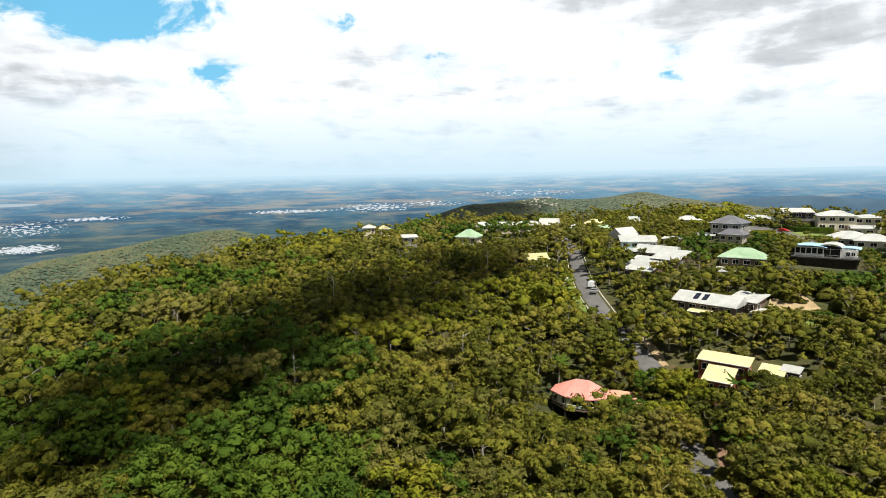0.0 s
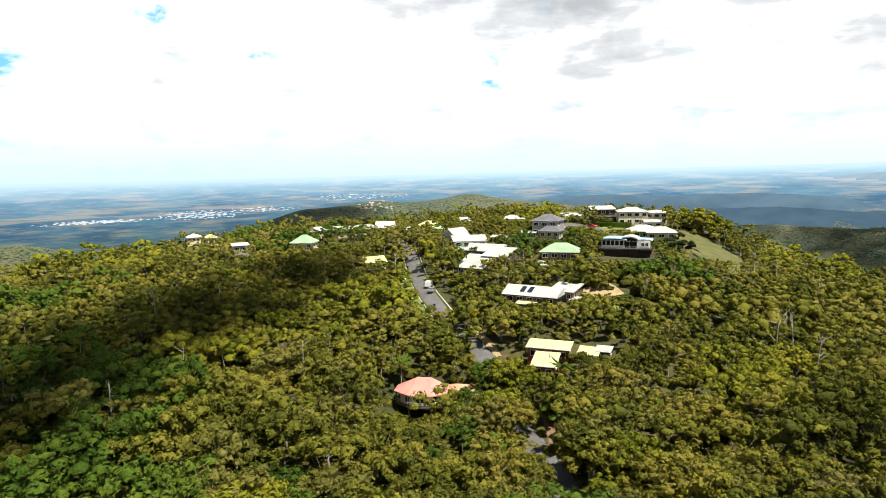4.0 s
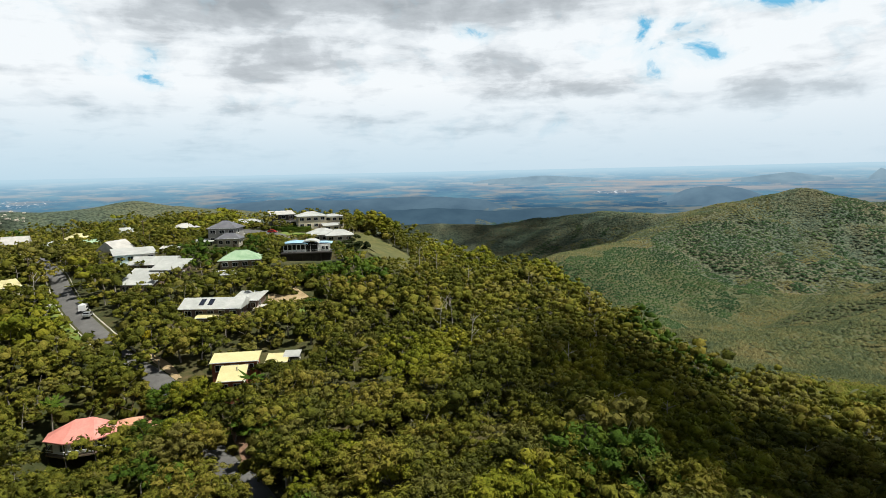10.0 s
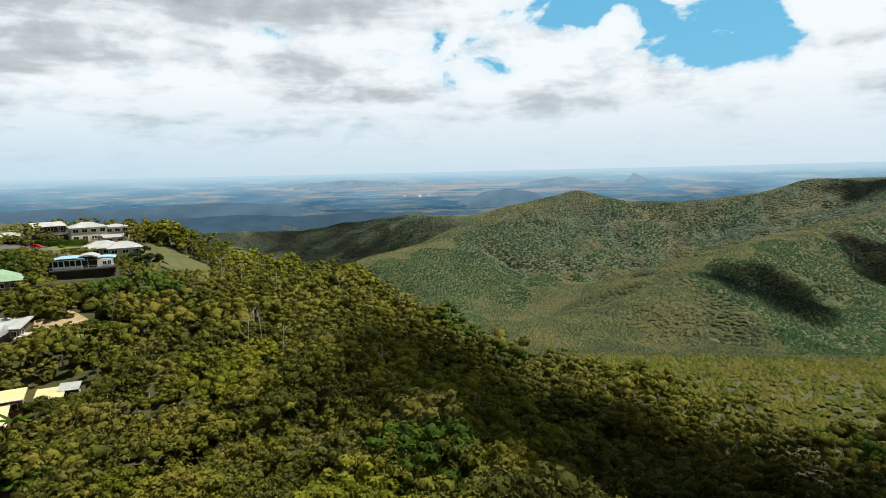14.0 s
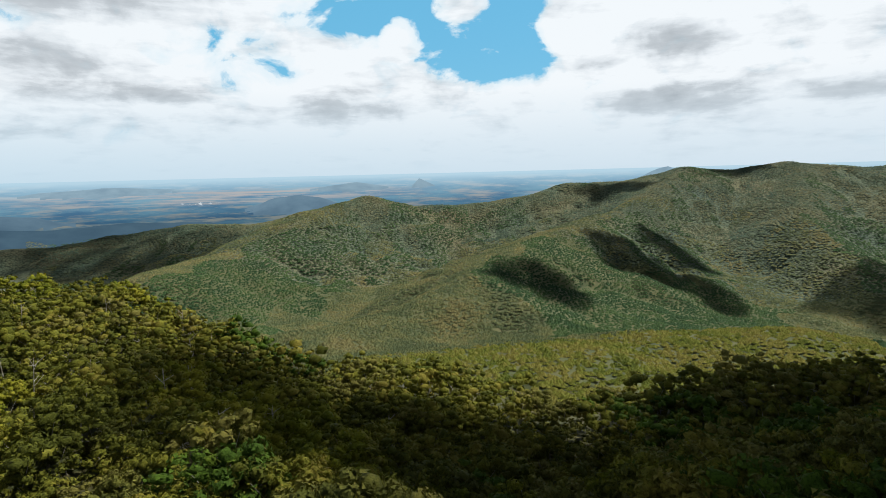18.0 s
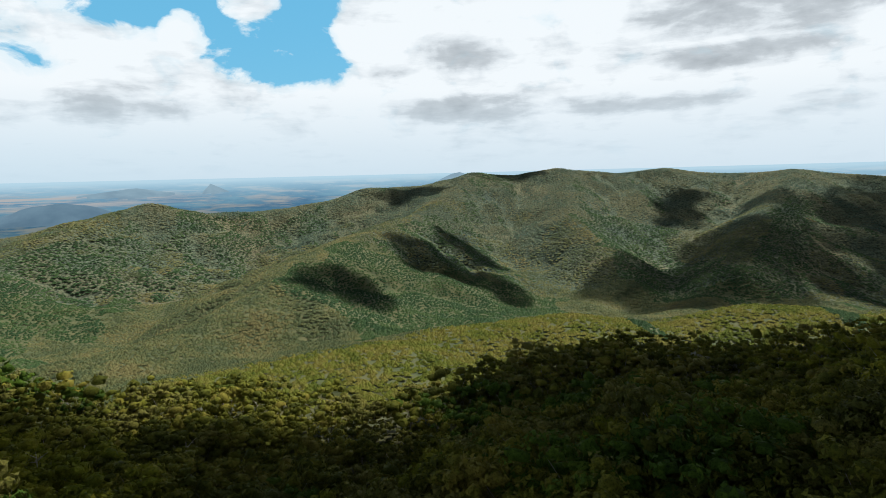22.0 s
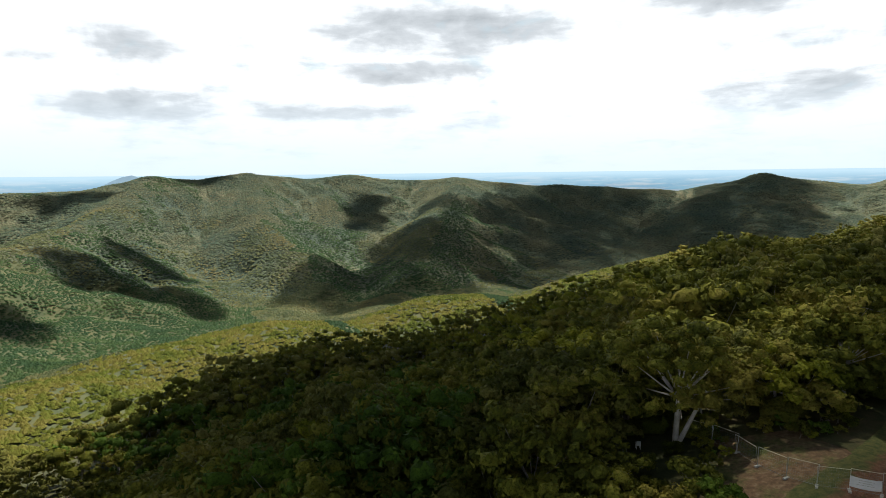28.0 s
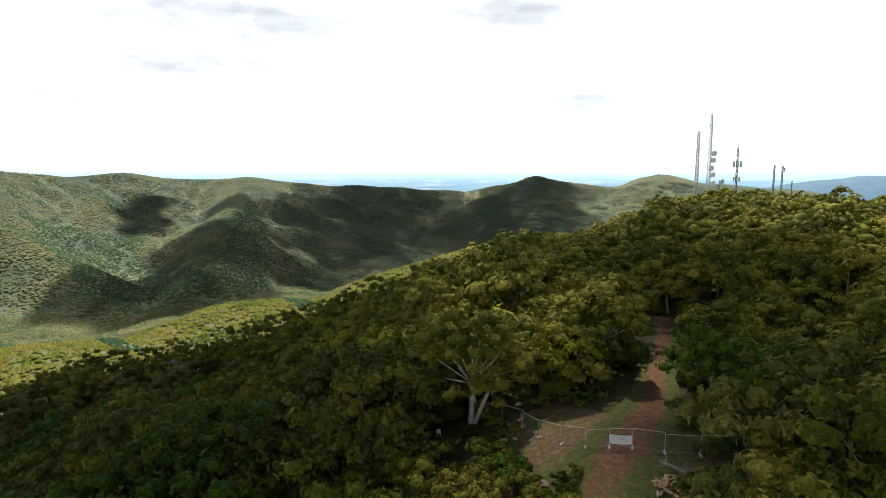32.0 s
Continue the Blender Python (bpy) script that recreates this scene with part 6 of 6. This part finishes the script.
lone_tree("gum_tree", "tall gum tree shading the dirt track", -.5, -84, 12.0, 5.0, 64, LEAF_OLIVE, 303, puff=.2, bark=BARK_PALE, low=.5)
for k in range(4):
    wood, crown = tree_shape(500 + k, 1.7, 1.1, 14, ICO1, 50, .2, .3)
    wood, crown = tri_mesh("stems", *wood, (BARK,)), tri_mesh("crown", *crown, ((LEAF_OLIVE, LEAF_GREEN, LEAF_BRIGHT, LEAF_SCRUB)[k],))
    rng_bush = np.random.default_rng(70 + k)
    for j in range(16):
        side = j % 4
        bx, by = ((rng_bush.uniform(21, 27), rng_bush.uniform(-70, -56)), (rng_bush.uniform(10.5, 21), rng_bush.uniform(-76, -69)), (rng_bush.uniform(-3, 3), rng_bush.uniform(-74, -61)), (rng_bush.uniform(11, 25), rng_bush.uniform(-55, -46)))[side]
        bush = tagged(new("bush"), "leafy green bush at the edge of the clearing", "bush", "bushes round the clearing")
        bush.location, bush.rotation_euler = (bx, by, ground_at(bx, by)), (0, 0, rng_bush.uniform(0, 6.28))
        q = rng_bush.uniform(.45, 1.25)
        bush.scale = (q, q, q * .9)
        for nm, me in (("stems", wood), ("crown", crown)):
            o = new(nm, me)
            o.parent = bush
lone_tree("gum_tree", "tall full gum with a pale trunk beside the road", *spot(30.3, 86.5), 9.5, 4.6, 70, LEAF_OLIVE, 360, 46, .36, .2, BARK_PALE)
lone_tree("gum_tree", "slender brown-green gum above the road", *spot(20.6, 97), 10.0, 3.8, 56, LEAF_GREY, 361, 44, .34, .2)
for k, (b, r, h) in enumerate(((17.4, 119, 8.0), (18.7, 113, 9.0), (21.6, 105, 9.0), (22.7, 99, 8.0), (20.2, 126, 7.0), (22.3, 122, 8.0))):
    lone_tree("gum_tree", "broad leafy gum overhanging the hill road", *spot(b, r), h, 4.2, 48, (LEAF_OLIVE, LEAF_GREEN, LEAF_BRIGHT)[k % 3], 370 + k, 40, .38, .22)
lone_tree("gum_tree", "leafy gum screening a small shed", *spot(27.9, 107), 6.2, 3.6, 50, LEAF_OLIVE, 362, 44, .36, .21)
lone_tree("gum_tree", "bright yellow-green gum below the houses", *spot(34.6, 86), 8.0, 4.4, 60, LEAF_BRIGHT, 363, 46, .36, .2)
lone_tree("spreading_tree", "wide spreading tree at the edge of a grassy hilltop", *spot(39.4, 287), 10.5, 8.0, 60, LEAF_BRIGHT, 304)
lone_tree("spreading_tree", "leaning wide-crowned tree above the grass slope", *spot(41.0, 285), 9.0, 7.0, 50, LEAF_BRIGHT, 305)
for k, (b, r, h) in enumerate(((24.8, 117, 5.6), (26.9, 117.5, 5.0), (23.9, 121, 6.0), (29.0, 127, 5.0))):
    lone_tree("gum_tree", "young leafy gum screening a brick house", *spot(b, r), h, 2.8, 22, (LEAF_BRIGHT, LEAF_OLIVE)[k % 2], 340 + k, 40, .4, .3)
for k, (b, r, h) in enumerate(((37.4, 214, 7.5), (38.2, 217, 8.0), (38.9, 213, 7.0), (38.0, 209, 6.5))):
    lone_tree("she_oak", "dark feathery she-oak beside a house on stilts", *spot(b, r), h, 2.0, 24, LEAF_DARK, 310 + k, 60, .35, .34)
for k, (b, r) in enumerate(((4.05, 256), (4.6, 257))):
    lone_tree("cypress", "narrow dark cypress beside a green-roofed house", *spot(b, r), 9.5, .8, 16, LEAF_DARK, 320 + k, 50, .3, .6)
lone_tree("pine_tree", "dark hoop pine on the ridge skyline", *spot(8.6, 318), 12.5, 1.8, 22, LEAF_DARK, 330, 50, .4, .4)
lone_tree("pine_tree", "dark rounded tree on the ridge skyline", *spot(5.6, 316), 9.5, 3.8, 30, LEAF_DARK, 331, 50, .4, .3)


def palm(bearing, r, tall, seed):
    rng = np.random.default_rng(seed)
    t = thing("palm_tree", "tall palm with arching green fronds", "palm tree", bearing, r, None, 0, "palms")
    part("trunk", rod((0, 0, -.4), (.2, .1, tall), .17, .11, 7), BARK, t)
    for k in range(14):
        a = k * 2.39996
        lean = rng.uniform(.1, 1.0)
        pts = [np.array([.2, .1, tall]) + np.array([math.cos(a) * 2.6 * q, math.sin(a) * 2.6 * q, 1.6 * (1 - lean) * q - 1.7 * lean * q * q + .6 * q]) for q in np.linspace(0, 1, 5)]
        side = np.array([-math.sin(a), math.cos(a), 0])
        bm = bmesh.new()
        v = [[bm.verts.new(q - side * w - (0, 0, w * .5)), bm.verts.new(q + (0, 0, .02)), bm.verts.new(q + side * w - (0, 0, w * .5))] for q, w in zip(pts, (.12, .42, .5, .38, .06))]
        for m, n in zip(v, v[1:]):
            bm.faces.new((m[0], m[1], n[1], n[0]))
            bm.faces.new((m[1], m[2], n[2], n[1]))
        part("frond", bm, LEAF_GREEN, t)


palm(27.6, 116, 6.5, 1)
palm(11.4, 132, 6.0, 2)


def dead_tree(x, y, tall, seed):
    rng = np.random.default_rng(seed)
    t = tagged(new("dead_tree"), "bare bleached dead gum standing in the bush", "dead tree", "dead gums")
    t.location = (x, y, ground_at(x, y))
    tip = np.array([rng.uniform(-1, 1), rng.uniform(-1, 1), tall])
    part("trunk", rod((0, 0, -.4), tip, .16, .05, 6), BARK_PALE, t)
    for k in range(6):
        q = tip * rng.uniform(.45, .95)
        e = q + np.array([rng.uniform(-2, 2), rng.uniform(-2, 2), rng.uniform(.4, 2.2)])
        part("branch", rod(q, e, .07, .02, 5), BARK_PALE, t)


rng_dead = np.random.default_rng(44)
for k in range(26):
    b, r = (rng_dead.uniform(44, 62), rng_dead.uniform(120, 230)) if k < 14 else (rng_dead.uniform(-25, 12), rng_dead.uniform(90, 220)) if k < 20 else (rng_dead.uniform(62, 85), rng_dead.uniform(95, 150))
    dead_tree(*spot(b, r), rng_dead.uniform(9.5, 12.5), k)


# ---- rocks ----
def boulder(rng, c, rad):
    v, t = ICO2
    v = v * (1 + rng.uniform(-.22, .22, (len(v), 1))) * rad * rng.uniform(.6, 1.25, 3) * (1, 1, .65)
    return v + np.array(c), t


rng_rock = np.random.default_rng(91)
for k in range(4 * len(OUTCROPS)):
    b, r = OUTCROPS[k // 4]
    x, y = spot(b + rng_rock.uniform(-.9, .9), r + rng_rock.uniform(-2.2, 2.2))
    rock = tagged(new("boulder", tri_mesh("boulder", *boulder(rng_rock, (0, 0, .2), rng_rock.uniform(.7, 1.6)), (ROCK,), None, False)), "pale weathered boulder on the bushy slope", "rock", "boulders on the slope")
    rock.location = (x, y, ground_at(x, y))
crag = tagged(new("rock_outcrop"), "pale bare rock outcrop high on a wooded hill", "rock")
cx, cy = spot(9.6, 1405)
crag.location = (cx, cy, ground_at(cx, cy))
for k in range(26):
    dx, dy = rng_rock.uniform(-48, 48), rng_rock.uniform(-40, 25)
    o = new("boulder", tri_mesh("boulder", *boulder(rng_rock, (dx, dy, ground_at(cx + dx, cy + dy) - crag.location.z), rng_rock.uniform(2, 4.5)), (ROCK,), None, False))
    o.parent = crag
